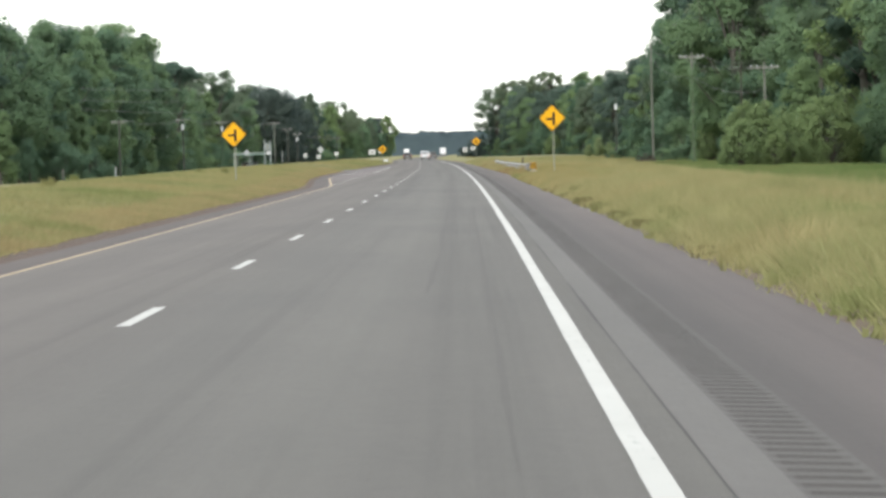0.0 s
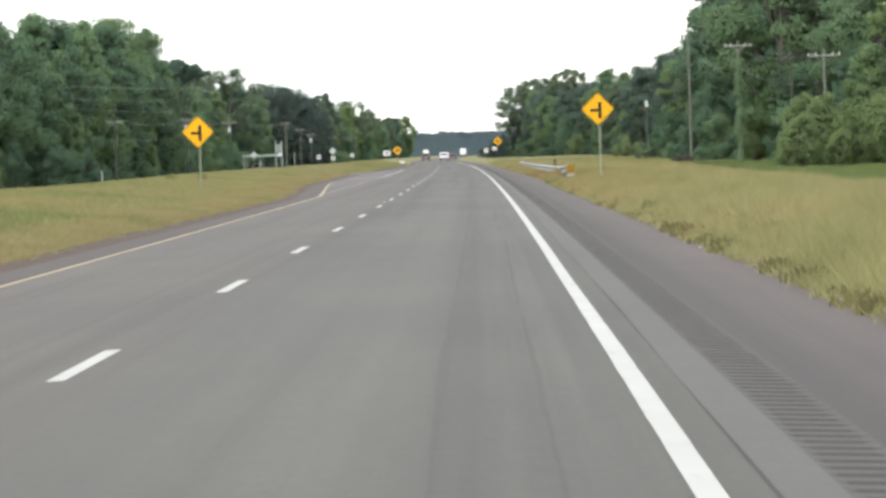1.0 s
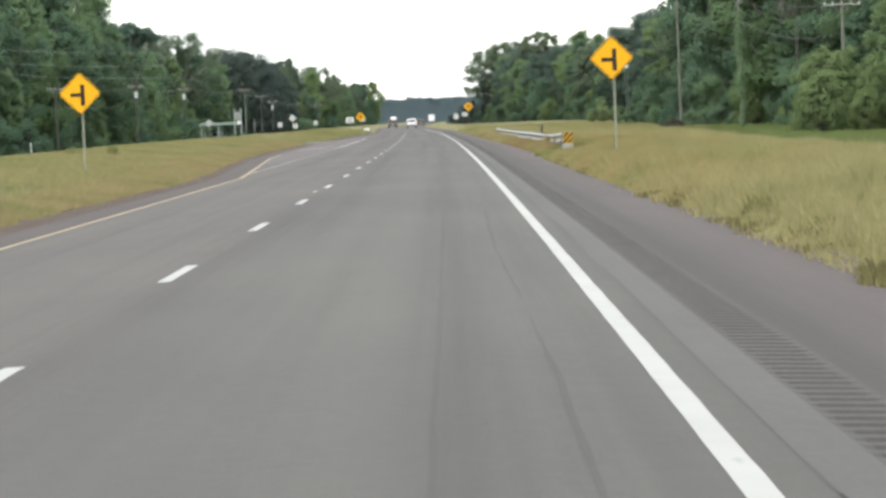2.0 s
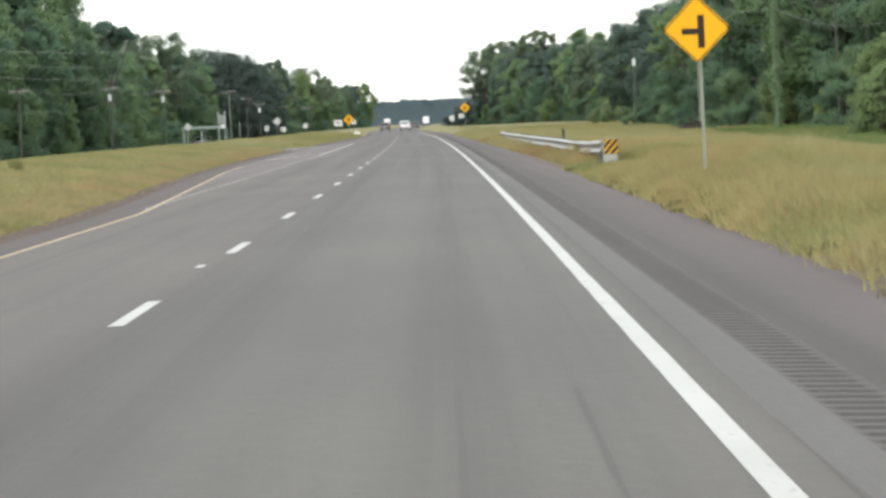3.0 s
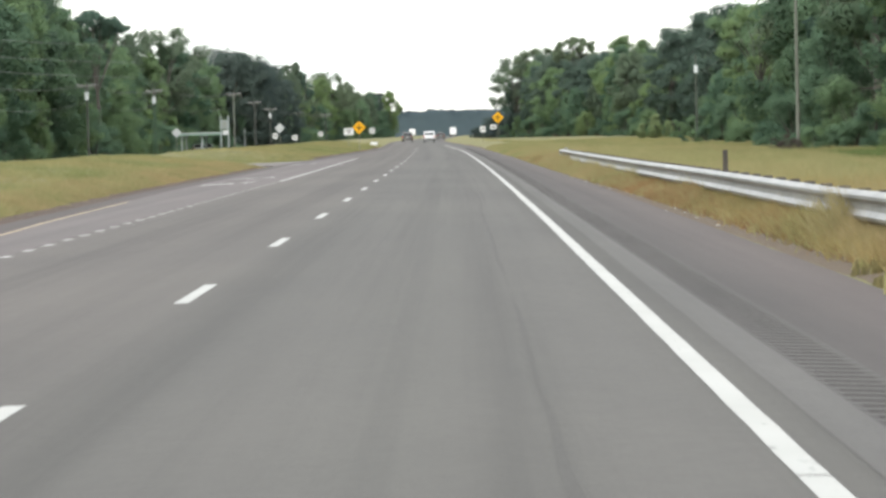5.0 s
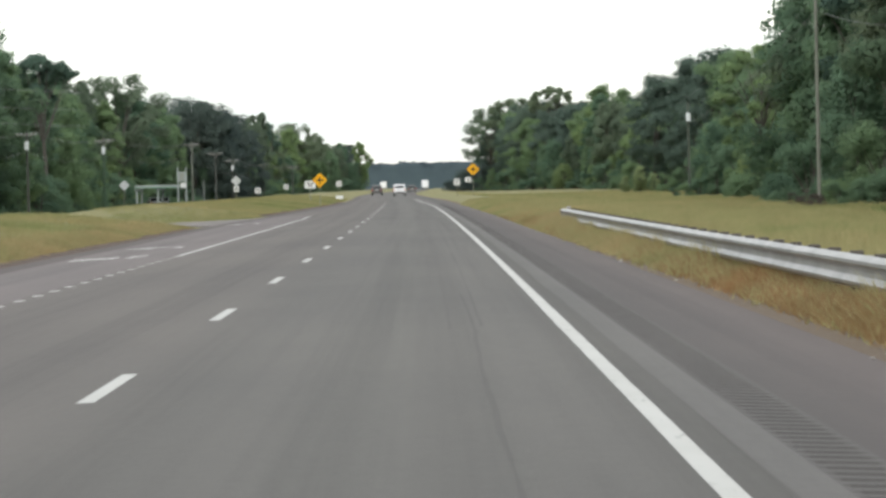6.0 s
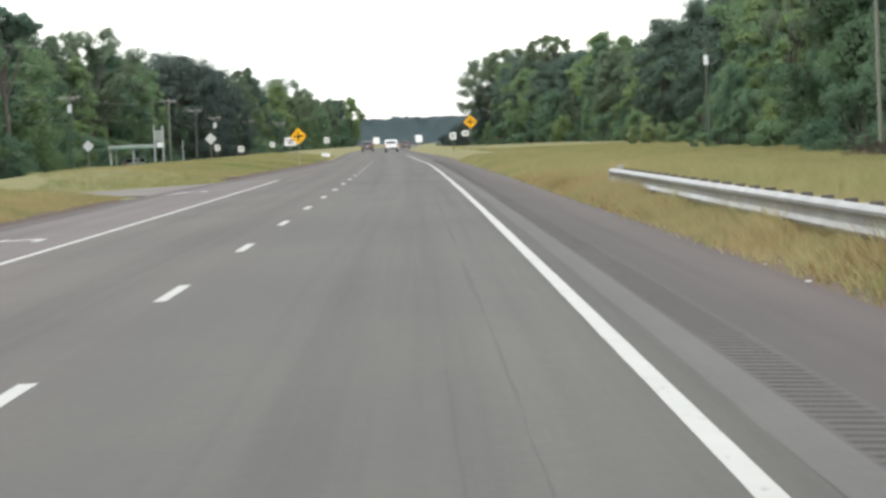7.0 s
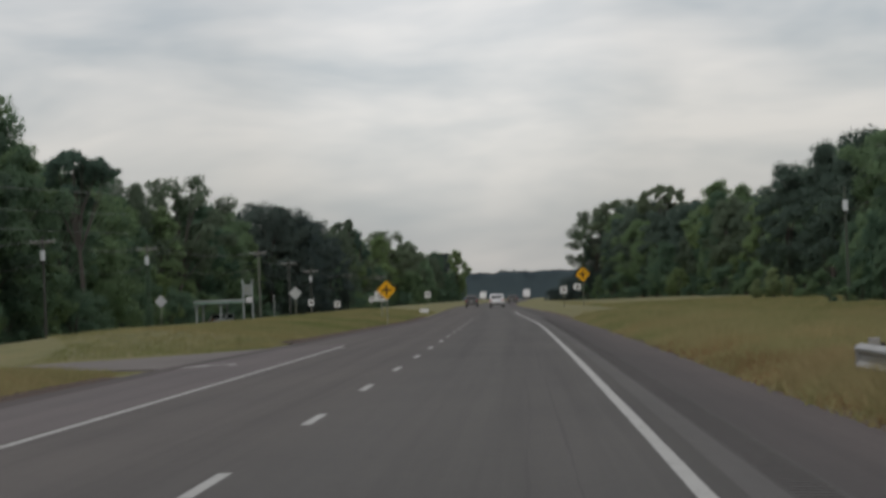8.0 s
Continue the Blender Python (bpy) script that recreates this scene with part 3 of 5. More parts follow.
# ---- grass ----
def grass_field(name, area, count, h, material, label, lean=0.4, width=0.011, seed=1):
    """Tufts of thin blades; area gives a random place (x, y) or None."""
    rnd = random.Random(seed)
    rng = np.random.default_rng(seed)
    base = []
    while len(base) < count:
        xy = area(rnd)
        if xy is None:
            continue
        x, y = xy
        clump = 0.6 + 0.55 * (0.5 + 0.5 * noise.noise(Vector((x * 0.3, y * 0.1, seed)))) + 0.2 * noise.noise(Vector((x * 1.1, y * 0.5, seed)))
        near = abs(x - swing(y) - (verge_edge(y) if x > 0 or y > 250 and x - swing(y) > 0 else median_edge(y)))
        low = 0.4 if 158 < y < 171 and 3 < x - swing(y) < 5.2 else 1.0
        base.append((x, y, land(x, y) - 0.02, low * h * clump * (min(1, 0.3 + near / 2.2) if x < -2 and y < 250 or x - swing(y) < 0 else min(1, 0.4 + near / 0.9) * (0.62 + 0.75 * max(0, 0.5 + noise.noise(Vector((x * 0.7, y * 0.22, 8))))))))
    b = np.repeat(np.array(base), 3, axis=0)
    n = len(b)
    hh = b[:, 3] * rng.uniform(0.6, 1.25, n)
    a = rng.uniform(-1.2, 1.2, n)
    w = width * rng.uniform(0.7, 1.6, n)
    px, py = b[:, 0] + rng.normal(0, 0.09, n), b[:, 1] + rng.normal(0, 0.09, n)
    lx, ly = rng.normal(0, lean, n) * hh, rng.normal(0.15, lean, n) * hh
    v = np.zeros((n, 3, 3))
    v[:, 0] = np.stack([px - np.cos(a) * w, py - np.sin(a) * w, b[:, 2]], 1)
    v[:, 1] = np.stack([px + np.cos(a) * w, py + np.sin(a) * w, b[:, 2]], 1)
    v[:, 2] = np.stack([px + lx, py + ly, b[:, 2] + hh], 1)
    nor = np.stack([rng.normal(0, 0.12, n), rng.normal(0, 0.12, n) - 0.22, np.ones(n)], 1)
    nor = np.repeat(nor / np.linalg.norm(nor, axis=1)[:, None], 3, axis=0)
    me = bpy.data.meshes.new(name)
    me.vertices.add(3 * n)
    me.vertices.foreach_set("co", v.ravel())
    me.loops.add(3 * n)
    me.loops.foreach_set("vertex_index", np.arange(3 * n))
    me.polygons.add(n)
    me.polygons.foreach_set("loop_start", np.arange(0, 3 * n, 3))
    me.polygons.foreach_set("use_smooth", np.ones(n, dtype=bool))
    me.update(calc_edges=True)
    me.normals_split_custom_set_from_vertices(nor.tolist())
    me.materials.append(material)
    return tagged(new(name, me), label, "grass", kind="stuff")


def verge_edge(y):
    """Where the grass begins beside the outer shoulder: bare dirt before the guard rail pushes it back."""
    return 3.42 + lerp(y, [(162, 0), (176, 0.3), (212, 0.27), (236, 0.1), (290, 0.0)])


def right_verge(rnd):
    y = 14 + 400 * rnd.random() ** 1.25
    u = verge_edge(y) + 0.16 * soft_noise(0, y, 0.8) + (8.5 + 0.03 * y) * (1 + 0.3 * soft_noise(9, y, 0.06)) * rnd.random() ** 1.25
    if y < 14 + 30 * rnd.random():
        return None
    if u > 9.5 + 0.042 * y and rnd.random() < 0.75:
        return None
    return u + swing(y), y


def right_ditch(rnd):
    y = 45 + 290 * rnd.random()
    near = 9.5 + 0.042 * y + 1.6 * soft_noise(0, y, 0.05)
    u = near + (30 + 9 * soft_noise(2, y, 0.07) - near) * rnd.random() ** 1.5
    if y < 45 + 30 * rnd.random() ** 1.5 or y > 335 - 40 * rnd.random():
        return None
    if soft_noise(u + swing(y), y, 0.09) < -0.3 and u > near + 3:
        return None
    return u + swing(y), y


def right_field(rnd):
    y = 190 + 520 * rnd.random()
    return rnd.uniform(10, 24 + 0.04 * y) + swing(y), y


def rail_foot(rnd):
    y = 174 + 62 * (rnd.random() + rnd.random()) / 2 if rnd.random() < 0.8 else rnd.uniform(255, 315)
    return verge_edge(y) + 0.03 + 1.1 * rnd.random() ** 1.3 + swing(y), y


def rail_side(rnd):
    y = 172 + 118 * rnd.random()
    return verge_edge(y) + 0.02 + 1.25 * rnd.random() + swing(y), y


def rail_end(rnd):
    y = 280 - 20 * rnd.random() ** 1.4 if rnd.random() < 0.7 else rnd.uniform(171.5, 184)
    return verge_edge(y) + 0.25 + 0.75 * rnd.random() + swing(y), y


def verge_crest(rnd):
    y = 30 + 130 * rnd.random() ** 1.1
    u = 4.6 + 4.2 * rnd.random() + 0.01 * y
    if noise.noise(Vector((u * 0.55, y * 0.16, 21))) < 0.12:
        return None
    return u + swing(y), y


def gold_patch(rnd):
    y = 112 + 95 * (rnd.random() + rnd.random()) / 2
    return verge_edge(y) + 0.05 + 5.5 * rnd.random() ** 1.4 + swing(y), y


def left_verge(rnd):
    y = 25 + 560 * rnd.random() ** 1.2
    if 318 < y < 353 or y < 25 + 25 * rnd.random():
        return None
    u = median_edge(y) - 0.82 - 10.5 * (1 + 0.3 * soft_noise(4, y, 0.06)) * rnd.random() ** 1.3 + 0.2 * soft_noise(5, y, 0.7)
    return u + swing(y), y


def median_fringe(rnd):
    y = 25 + 300 * rnd.random() ** 1.3
    if 314 < y:
        return None
    return median_edge(y) - 0.74 - 1.7 * rnd.random() ** 1.6 + 0.2 * soft_noise(5, y, 0.7) + swing(y), y


grass_field("verge_grass", right_verge, 150000, 0.42, VERGE, "tall yellowed grass on the outer verge", seed=3, width=0.010, lean=0.5)
grass_field("ditch_grass", right_ditch, 90000, 0.5, GREEN, "rank green grass in the shallow ditch", seed=4, width=0.022, lean=0.5)
grass_field("field_grass", right_field, 60000, 0.3, GRASS, "yellow-green meadow grass before the woods", seed=8, width=0.04, lean=0.5)
grass_field("rail_grass", rail_foot, 24000, 0.28, RUST, "rusty dry grass at the guard rail foot", seed=5, width=0.009, lean=0.6)
grass_field("rail_side_grass", rail_side, 22000, 0.25, TAN, "tan dry grass under the guard rail", seed=15, width=0.010, lean=0.55)
grass_field("rail_end_grass", rail_end, 7500, 0.46, TAN, "tall tan grass hiding the foot of the guard rail's ends", seed=17, width=0.009, lean=0.4)
grass_field("crest_grass", verge_crest, 16000, 0.5, VERGE, "taller pale grass clumps on the verge crest", seed=19, width=0.010, lean=0.4)
grass_field("golden_grass", gold_patch, 42000, 0.4, GOLD, "golden dry grass on the verge before the guard rail", seed=12, width=0.011, lean=0.55)
grass_field("median_grass", left_verge, 95000, 0.2, GRASS, "dry yellow-green grass on the raised median", seed=6, width=0.013, lean=0.65)
grass_field("median_fringe_grass", median_fringe, 26000, 0.24, TAN, "tan dry grass along the median edge", seed=16, width=0.011, lean=0.65)


def soil_band(name, u0, u1, y0, y1, material=None):
    """A bare, ragged edge between pavement and grass."""
    verts, faces = [], []
    n = int((y1 - y0) / 1.5)
    for i in range(n + 1):
        y = y0 + 1.5 * i
        a = (u0(y) if callable(u0) else u0)
        b = (u1(y) if callable(u1) else u1) + 0.22 * soft_noise(y, 1, 0.5)
        for u in (a, b):
            x = u + swing(y)
            verts.append((x, y, max(land(x, y), road_z(a) + fall(y) - 0.05) + 0.03))
        k = 2 * i
        if i:
            faces.append((k - 2, k - 1, k + 1, k) if b > a else (k - 1, k - 2, k, k + 1))
    return tagged(mesh_object(name, verts, faces, material or SOIL), "reddish-brown bare soil edge beside the pavement", "soil", kind="structure")


soil_band("verge_soil", 3.28, lambda y: verge_edge(y) + 0.16, -20, 520, THATCH)
soil_band("median_soil", lambda y: median_edge(y) + 0.02, lambda y: median_edge(y) - 0.8, -20, 312)
soil_band("median_soil", lambda y: median_edge(y) + 0.02, lambda y: median_edge(y) - 1.1, 362, 500)


# ---- trees ----
def limb(bm, a, b, r0, r1, seg=6):
    add_tube(bm, a, b, r0, r1, seg)


def foliage(seed, lobes, count, size, whole=0.0, twigs=0):
    """Many small leaf sprays over the skins of uneven lobes, with soft outward shading; twigs: smaller clumps on each lobe."""
    rng = np.random.default_rng(seed)
    lb = np.array(lobes)
    heart = lb[:, :3]
    if twigs:
        many = len(lb) * twigs
        o = rng.normal(0, 1, (many, 3)) + np.array([0, 0, 0.25])
        o /= np.linalg.norm(o, axis=1)[:, None]
        big = np.repeat(lb, twigs, axis=0)
        reach = big[:, 3] * rng.uniform(0.25, 0.98, many)
        mid = big[:, :3] + o * reach[:, None] * np.stack([np.ones(many), np.ones(many), big[:, 4]], 1)
        heart = big[:, :3]
        lb = np.concatenate([mid, (big[:, 3] * rng.uniform(0.34, 0.6, many))[:, None], rng.uniform(0.6, 0.95, many)[:, None]], 1)
    wgt = lb[:, 3] ** 2
    k = rng.choice(len(lb), count, p=wgt / wgt.sum())
    L = lb[k]
    v = rng.normal(0, 1, (count, 3))
    v /= np.linalg.norm(v, axis=1)[:, None]
    ph = L[:, :3] * 1.7
    bumps = 1 + 0.16 * np.sin(4.1 * v[:, 0] + ph[:, 0]) * np.sin(3.7 * v[:, 1] + ph[:, 1]) + 0.14 * np.sin(6.3 * v[:, 2] + 5 * v[:, 0] + ph[:, 2])
    d = L[:, 3] * (1 - 0.5 * rng.random(count) ** 2.4) * bumps
    p = L[:, :3] + v * d[:, None] * np.stack([np.ones(count), np.ones(count), L[:, 4]], 1)
    n = v + 0.55 * rng.normal(0, 1, (count, 3))
    n /= np.linalg.norm(n, axis=1)[:, None]
    t = np.cross(n, rng.normal(0, 1, (count, 3)))
    t /= np.linalg.norm(t, axis=1)[:, None]
    s = np.cross(n, t)
    s *= np.sign((np.cross(s, t) * v).sum(1))[:, None]
    h = size * rng.uniform(0.6, 1.5, (count, 1))
    w = h * rng.uniform(0.45, 0.7, (count, 1))
    verts = np.stack([p - t * h * 0.5 - s * w * 0.5, p - t * h * 0.5 + s * w * 0.5, p + t * h * 0.6], 1).reshape(-1, 3)
    out = p - heart.mean(0)
    out /= np.linalg.norm(out, axis=1)[:, None] + 1e-6
    if twigs:
        side = p - heart[k]
        side /= np.linalg.norm(side, axis=1)[:, None] + 1e-6
        v = 0.3 * v + 0.7 * side
    nor = v * (1 - 0.5 * whole) + out * whole + 0.16 * n + np.array([0, 0, 0.42])
    if whole < 0:
        nor = 0.3 * n + np.array([0, -0.5, 0.9])
    nor /= np.linalg.norm(nor, axis=1)[:, None]
    return verts.tolist(), [(3 * i, 3 * i + 1, 3 * i + 2) for i in range(count)], np.repeat(nor, 3, axis=0).tolist()


def tree(seed, h, spread, base, material, count, size, label, kind="oak", group="roadside trees"):
    rnd = random.Random(seed)
    thing = root("bush", label, "bush", group) if kind in ("bush", "mound") else root("tree", label, "tree", group)
    bm = bmesh.new()
    tops, lobes = [], []
    lean = Vector((rnd.uniform(-0.05, 0.05), rnd.uniform(-0.05, 0.05), 1))
    r = 0.016 * h + 0.05
    stem = 0.9 if kind == "pine" else 0.72
    segs = 5
    pts = [Vector((lean.x * h * k / segs + rnd.uniform(-0.2, 0.2) * (k > 0), lean.y * h * k / segs + rnd.uniform(-0.2, 0.2) * (k > 0), h * stem * k / segs)) for k in range(segs + 1)]
    for k in range(segs):
        limb(bm, pts[k] - Vector((0, 0, 0.3 if k == 0 else 0.05)), pts[k + 1], r * (1 - 0.75 * k / segs), r * (1 - 0.75 * (k + 1) / segs), 8)
    if kind == "oak":
        n = rnd.randint(22, 27)
        for i in range(n):
            f = base + (0.93 - base) * (i + 0.5) / n
            wide = spread * (math.sin(math.pi * min(1, (0.12 + 0.95 * (f - base) / (1 - base)))) ** 0.6)
            a = i * 2.4 + rnd.uniform(-0.5, 0.5)
            d = wide * rnd.uniform(0.3, 0.88)
            c = Vector((math.cos(a) * d, math.sin(a) * d, h * f))
            rr = spread * rnd.uniform(0.19, 0.38)
            lobes.append((c.x, c.y, c.z, rr, rnd.uniform(0.7, 1.25)))
            s = pts[min(segs, max(1, int(f * segs * 0.9)))]
            limb(bm, s, c, r * 0.26, r * 0.06, 5)
        lobes.append((lean.x * h, lean.y * h, h * 0.93, spread * 0.33, 0.8))
    elif kind == "pine":
        n = 14
        for i in range(n):
            f = base + (1 - base) * i / (n - 1)
            wide = spread * (1 - ((f - base) / (1 - base)) ** 1.6) * 0.8 + 0.5
            a = i * 2.4 + rnd.uniform(-0.5, 0.5)
            c = Vector((math.cos(a) * wide * rnd.uniform(0.3, 0.8), math.sin(a) * wide * rnd.uniform(0.3, 0.8), h * f * 0.98))
            lobes.append((c.x, c.y, c.z, spread * rnd.uniform(0.26, 0.38), rnd.uniform(0.55, 0.75)))
            limb(bm, pts[min(segs, max(1, int(f * segs)))], c, r * 0.2, r * 0.06, 5)
    elif kind == "open":
        n = rnd.randint(19, 23)
        for i in range(n):
            f = base + (0.97 - base) * ((i + 0.5) / n) ** 0.8
            wide = spread * math.sin(math.pi * min(1, 0.2 + 0.78 * (f - base) / (1 - base))) ** 0.5
            a = i * 2.4 + rnd.uniform(-0.6, 0.6)
            d = wide * rnd.uniform(0.45, 1.0)
            c = Vector((math.cos(a) * d, math.sin(a) * d, h * f))
            lobes.append((c.x, c.y, c.z, spread * rnd.uniform(0.2, 0.33), rnd.uniform(0.6, 0.9)))
            s = pts[min(segs, max(1, int(f * segs * 0.85)))]
            elbow = s.lerp(c, 0.5) + Vector((0, 0, 0.35 * spread * 0.3))
            limb(bm, s, elbow, r * 0.3, r * 0.18, 5)
            limb(bm, elbow, c, r * 0.18, r * 0.05, 5)
    elif kind == "dome":
        n = 30
        for i in range(n):
            up = 0.04 + 0.93 * (i + 0.5) / n
            a = i * 2.4 + rnd.uniform(-0.4, 0.4)
            d = spread * 0.84 * math.sqrt(1 - up * up) * rnd.uniform(0.88, 1.05)
            c = Vector((math.cos(a) * d, math.sin(a) * d, h - spread * 1.02 + spread * 0.84 * up))
            lobes.append((c.x, c.y, c.z, spread * rnd.uniform(0.15, 0.23), rnd.uniform(0.7, 0.95)))
            s = pts[rnd.randint(3, 4)]
            elbow = s.lerp(c, 0.6) + Vector((0, 0, 0.05 * spread))
            limb(bm, s, elbow, r * 0.26, r * 0.14, 5)
            limb(bm, elbow, c, r * 0.14, r * 0.05, 5)
    elif kind == "evergreen":
        n = 34
        for i in range(n):
            f = base + (0.93 - base) * i / (n - 1)
            wide = spread * math.sqrt(max(0.04, 1 - (f / 0.98) ** 2.6))
            a = i * 2.4 + rnd.uniform(-0.4, 0.4)
            d = wide * rnd.uniform(0.55, 0.85)
            c = Vector((math.cos(a) * d, math.sin(a) * d, h * f))
            lobes.append((c.x, c.y, c.z, spread * rnd.uniform(0.28, 0.4), rnd.uniform(0.8, 1.2)))
            limb(bm, pts[min(segs, max(1, int(f * segs)))], c, r * 0.16, r * 0.05, 5)
        lobes.append((lean.x * h, lean.y * h, h * 0.92, spread * 0.22, 1.3))
    elif kind == "young":
        n = 22
        for i in range(n):
            f = 0.08 + 0.84 * i / (n - 1)
            wide = spread * (1 - f) ** 0.62 * (0.7 + 0.3 * min(1, f / 0.25))
            a = i * 2.4 + rnd.uniform(-0.5, 0.5)
            d = wide * rnd.uniform(0.35, 0.9)
            c = Vector((math.cos(a) * d, math.sin(a) * d, h * f))
            lobes.append((c.x, c.y, c.z, spread * rnd.uniform(0.24, 0.4), rnd.uniform(0.8, 1.25)))
            limb(bm, pts[min(segs, max(1, int(f * segs)))], c, r * 0.2, r * 0.06, 5)
    elif kind == "mound":
        n = 34
        for i in range(n):
            up = 0.97 * (i + 0.5) / n
            a = i * 2.4 + rnd.uniform(-0.3, 0.3)
            d = spread * 0.72 * (1 - up ** 2.4) ** 0.5 * rnd.uniform(0.85, 1.05)
            c = Vector((math.cos(a) * d, math.sin(a) * d, h * (0.06 + 0.76 * up)))
            lobes.append((c.x, c.y, c.z, spread * rnd.uniform(0.26, 0.36), rnd.uniform(0.9, 1.2)))
            limb(bm, (0, 0, 0), c, r * 0.4, r * 0.1, 5)
    elif kind == "umbrella":
        n = 17
        for i in range(n):
            a = i * 2.4 + rnd.uniform(-0.4, 0.4)
            d = spread * math.sqrt((i + 0.5) / n) * 0.8
            c = Vector((math.cos(a) * d, math.sin(a) * d, h * (0.94 - 0.17 * (d / spread) ** 2) - (h * rnd.uniform(0.08, 0.2) if i % 3 == 2 else 0)))
            lobes.append((c.x, c.y, c.z, spread * rnd.uniform(0.22, 0.34), rnd.uniform(0.5, 0.7)))
            limb(bm, pts[rnd.randint(3, 4)], c, r * 0.28, r * 0.08, 5)
    else:
        n = rnd.randint(9, 12)
        for i in range(n):
            a = i * 2.4
            d = spread * rnd.uniform(0.2, 0.75)
            c = Vector((math.cos(a) * d, math.sin(a) * d, h * (0.16 + 0.6 * ((i * 0.382) % 1.0))))
            lobes.append((c.x, c.y, c.z, spread * rnd.uniform(0.3, 0.45), rnd.uniform(0.75, 1.0)))
            limb(bm, (0, 0, 0), c, r * 0.5, r * 0.1, 5)
        for i in range(8):
            a = i * 0.785 + rnd.uniform(-0.2, 0.2)
            d = spread * rnd.uniform(0.55, 0.85)
            lobes.append((math.cos(a) * d, math.sin(a) * d, h * 0.1, spread * rnd.uniform(0.24, 0.34), 1.0))
    part("trunk", bm, BARK, thing)
    v, f, nn = foliage(seed, lobes, count, size, 1.7 if kind == "mound" else 1.1 if kind == "bush" else 1.0, 5 if kind in ("open", "umbrella", "bush", "dome") else 9)
    child(mesh_object("crown", v, f, material, normals=nn), thing)
    return thing


OAKS = [tree(10 + i, 20, sp, b, mat, 26000, 0.31, lb, "oak") for i, (sp, b, mat, lb) in enumerate((
    (7.0, 0.16, OAK, "tall broadleaf tree with a full green crown"), (6.0, 0.12, PALE, "tall broadleaf tree with a pale green crown"), (7.8, 0.24, OAK, "wide broadleaf tree with a deep green crown"),
    (5.4, 0.1, OAK, "slender broadleaf tree with a full green crown"), (6.8, 0.3, OLIVE_LEAF, "tall broadleaf tree with a thin olive crown"), (6.6, 0.14, DARK_OAK, "tall broadleaf tree with a dark blue-green crown")))]
DOME = tree(29, 20, 5.0, 0.7, OLIVE_LEAF, 12000, 0.26, "tall tree with an arched open crown of small clumps", "dome")
WILLOW = tree(48, 11, 4.6, 0.02, WILLOW_LEAF, 20000, 0.24, "pale green pyramid-shaped bush before the dark woods", "young", "wood edge bushes")
OPEN = [tree(20 + i, 20, sp, b, mat, 17000, 0.3, "open-crowned broadleaf tree with sky between its limbs", "open") for i, (sp, b, mat) in enumerate(((8.6, 0.42, OLIVE_LEAF), (7.0, 0.5, OLIVE_LEAF), (3.8, 0.55, OLIVE_LEAF), (5.6, 0.3, PALE)))]
EVERGREENS = [tree(25 + i, 20, sp, 0.06, DARK_LEAF, 24000, 0.31, "dense dark evergreen with a domed crown", "evergreen") for i, sp in enumerate((6.6, 5.6))]
PINES = [tree(30 + i, 22, sp, b, PINE, 17000, 0.28, "tall dark pine with a ragged narrow crown", "pine") for i, (sp, b) in enumerate(((4.8, 0.2), (5.2, 0.42), (4.4, 0.12)))]
YOUNG = [tree(36 + i, 11, sp, 0.05, mat, 16000, 0.22, "young bushy tree before the taller woods", "young") for i, (sp, mat) in enumerate(((3.9, PALE), (3.3, OAK), (4.4, OAK)))]
UMBRELLA = tree(44, 22, 5.2, 0.5, PINE, 14000, 0.27, "tall pine with an open umbrella crown", "umbrella")
SHRUBS = [tree(50 + i, 7, sp, 0, mat, 20000 if kd == "mound" else 17000, 0.16, lb, kd, "wood edge bushes") for i, (sp, mat, kd, lb) in enumerate((
    (2.9, BUSH, "mound", "rounded pale green bush at the wood edge"), (3.1, BUSH, "mound", "broad pale green bush at the wood edge"),
    (4.0, OAK, "bush", "dark green undergrowth bush at the wood edge"), (5.4, DEAD_LEAF, "bush", "grey-brown dead brush at the utility pole's foot"),
    (4.4, DARK_LEAF, "bush", "dense dark bush closing the wood edge")))]
used = set()


def plant(proto, x, y, scale, turn):
    m = pose(x, y, land(x, y) - 0.1, 0, 0, turn)
    if proto not in used:
        used.add(proto)
        ob = proto
        ob.matrix_basis = m
    else:
        ob = copy_thing(proto, m)
    ob.scale = (scale * random.uniform(0.92, 1.08), scale * random.uniform(0.92, 1.08), scale)
    return ob


rt = random.Random(77)


def tall(proto):
    return 11 if proto in YOUNG else 22 if proto in PINES or proto is UMBRELLA else 20


def stand(y, side):
    """The broadleaf trees that grow at y: dark, pale and mixed stretches follow one another."""
    if side > 0 and y > 880:
        kinds = (5, 2, 5, 5, 0, 5)
    elif side > 0 and y > 700:
        kinds = (1, 4, 1, 3, 1, 4)
    elif side > 0 and y > 575:
        kinds = (0, 2, 5, 3, 2, 0)
    elif side < 0 and y > 880:
        # paler crowns stand in for the haze over the far left woods
        kinds = (4, 1, 4, 0, 1, 4)
    else:
        kinds = (0, 1, 2, 3, 4, 0)
    return [OAKS[k] for k in kinds]


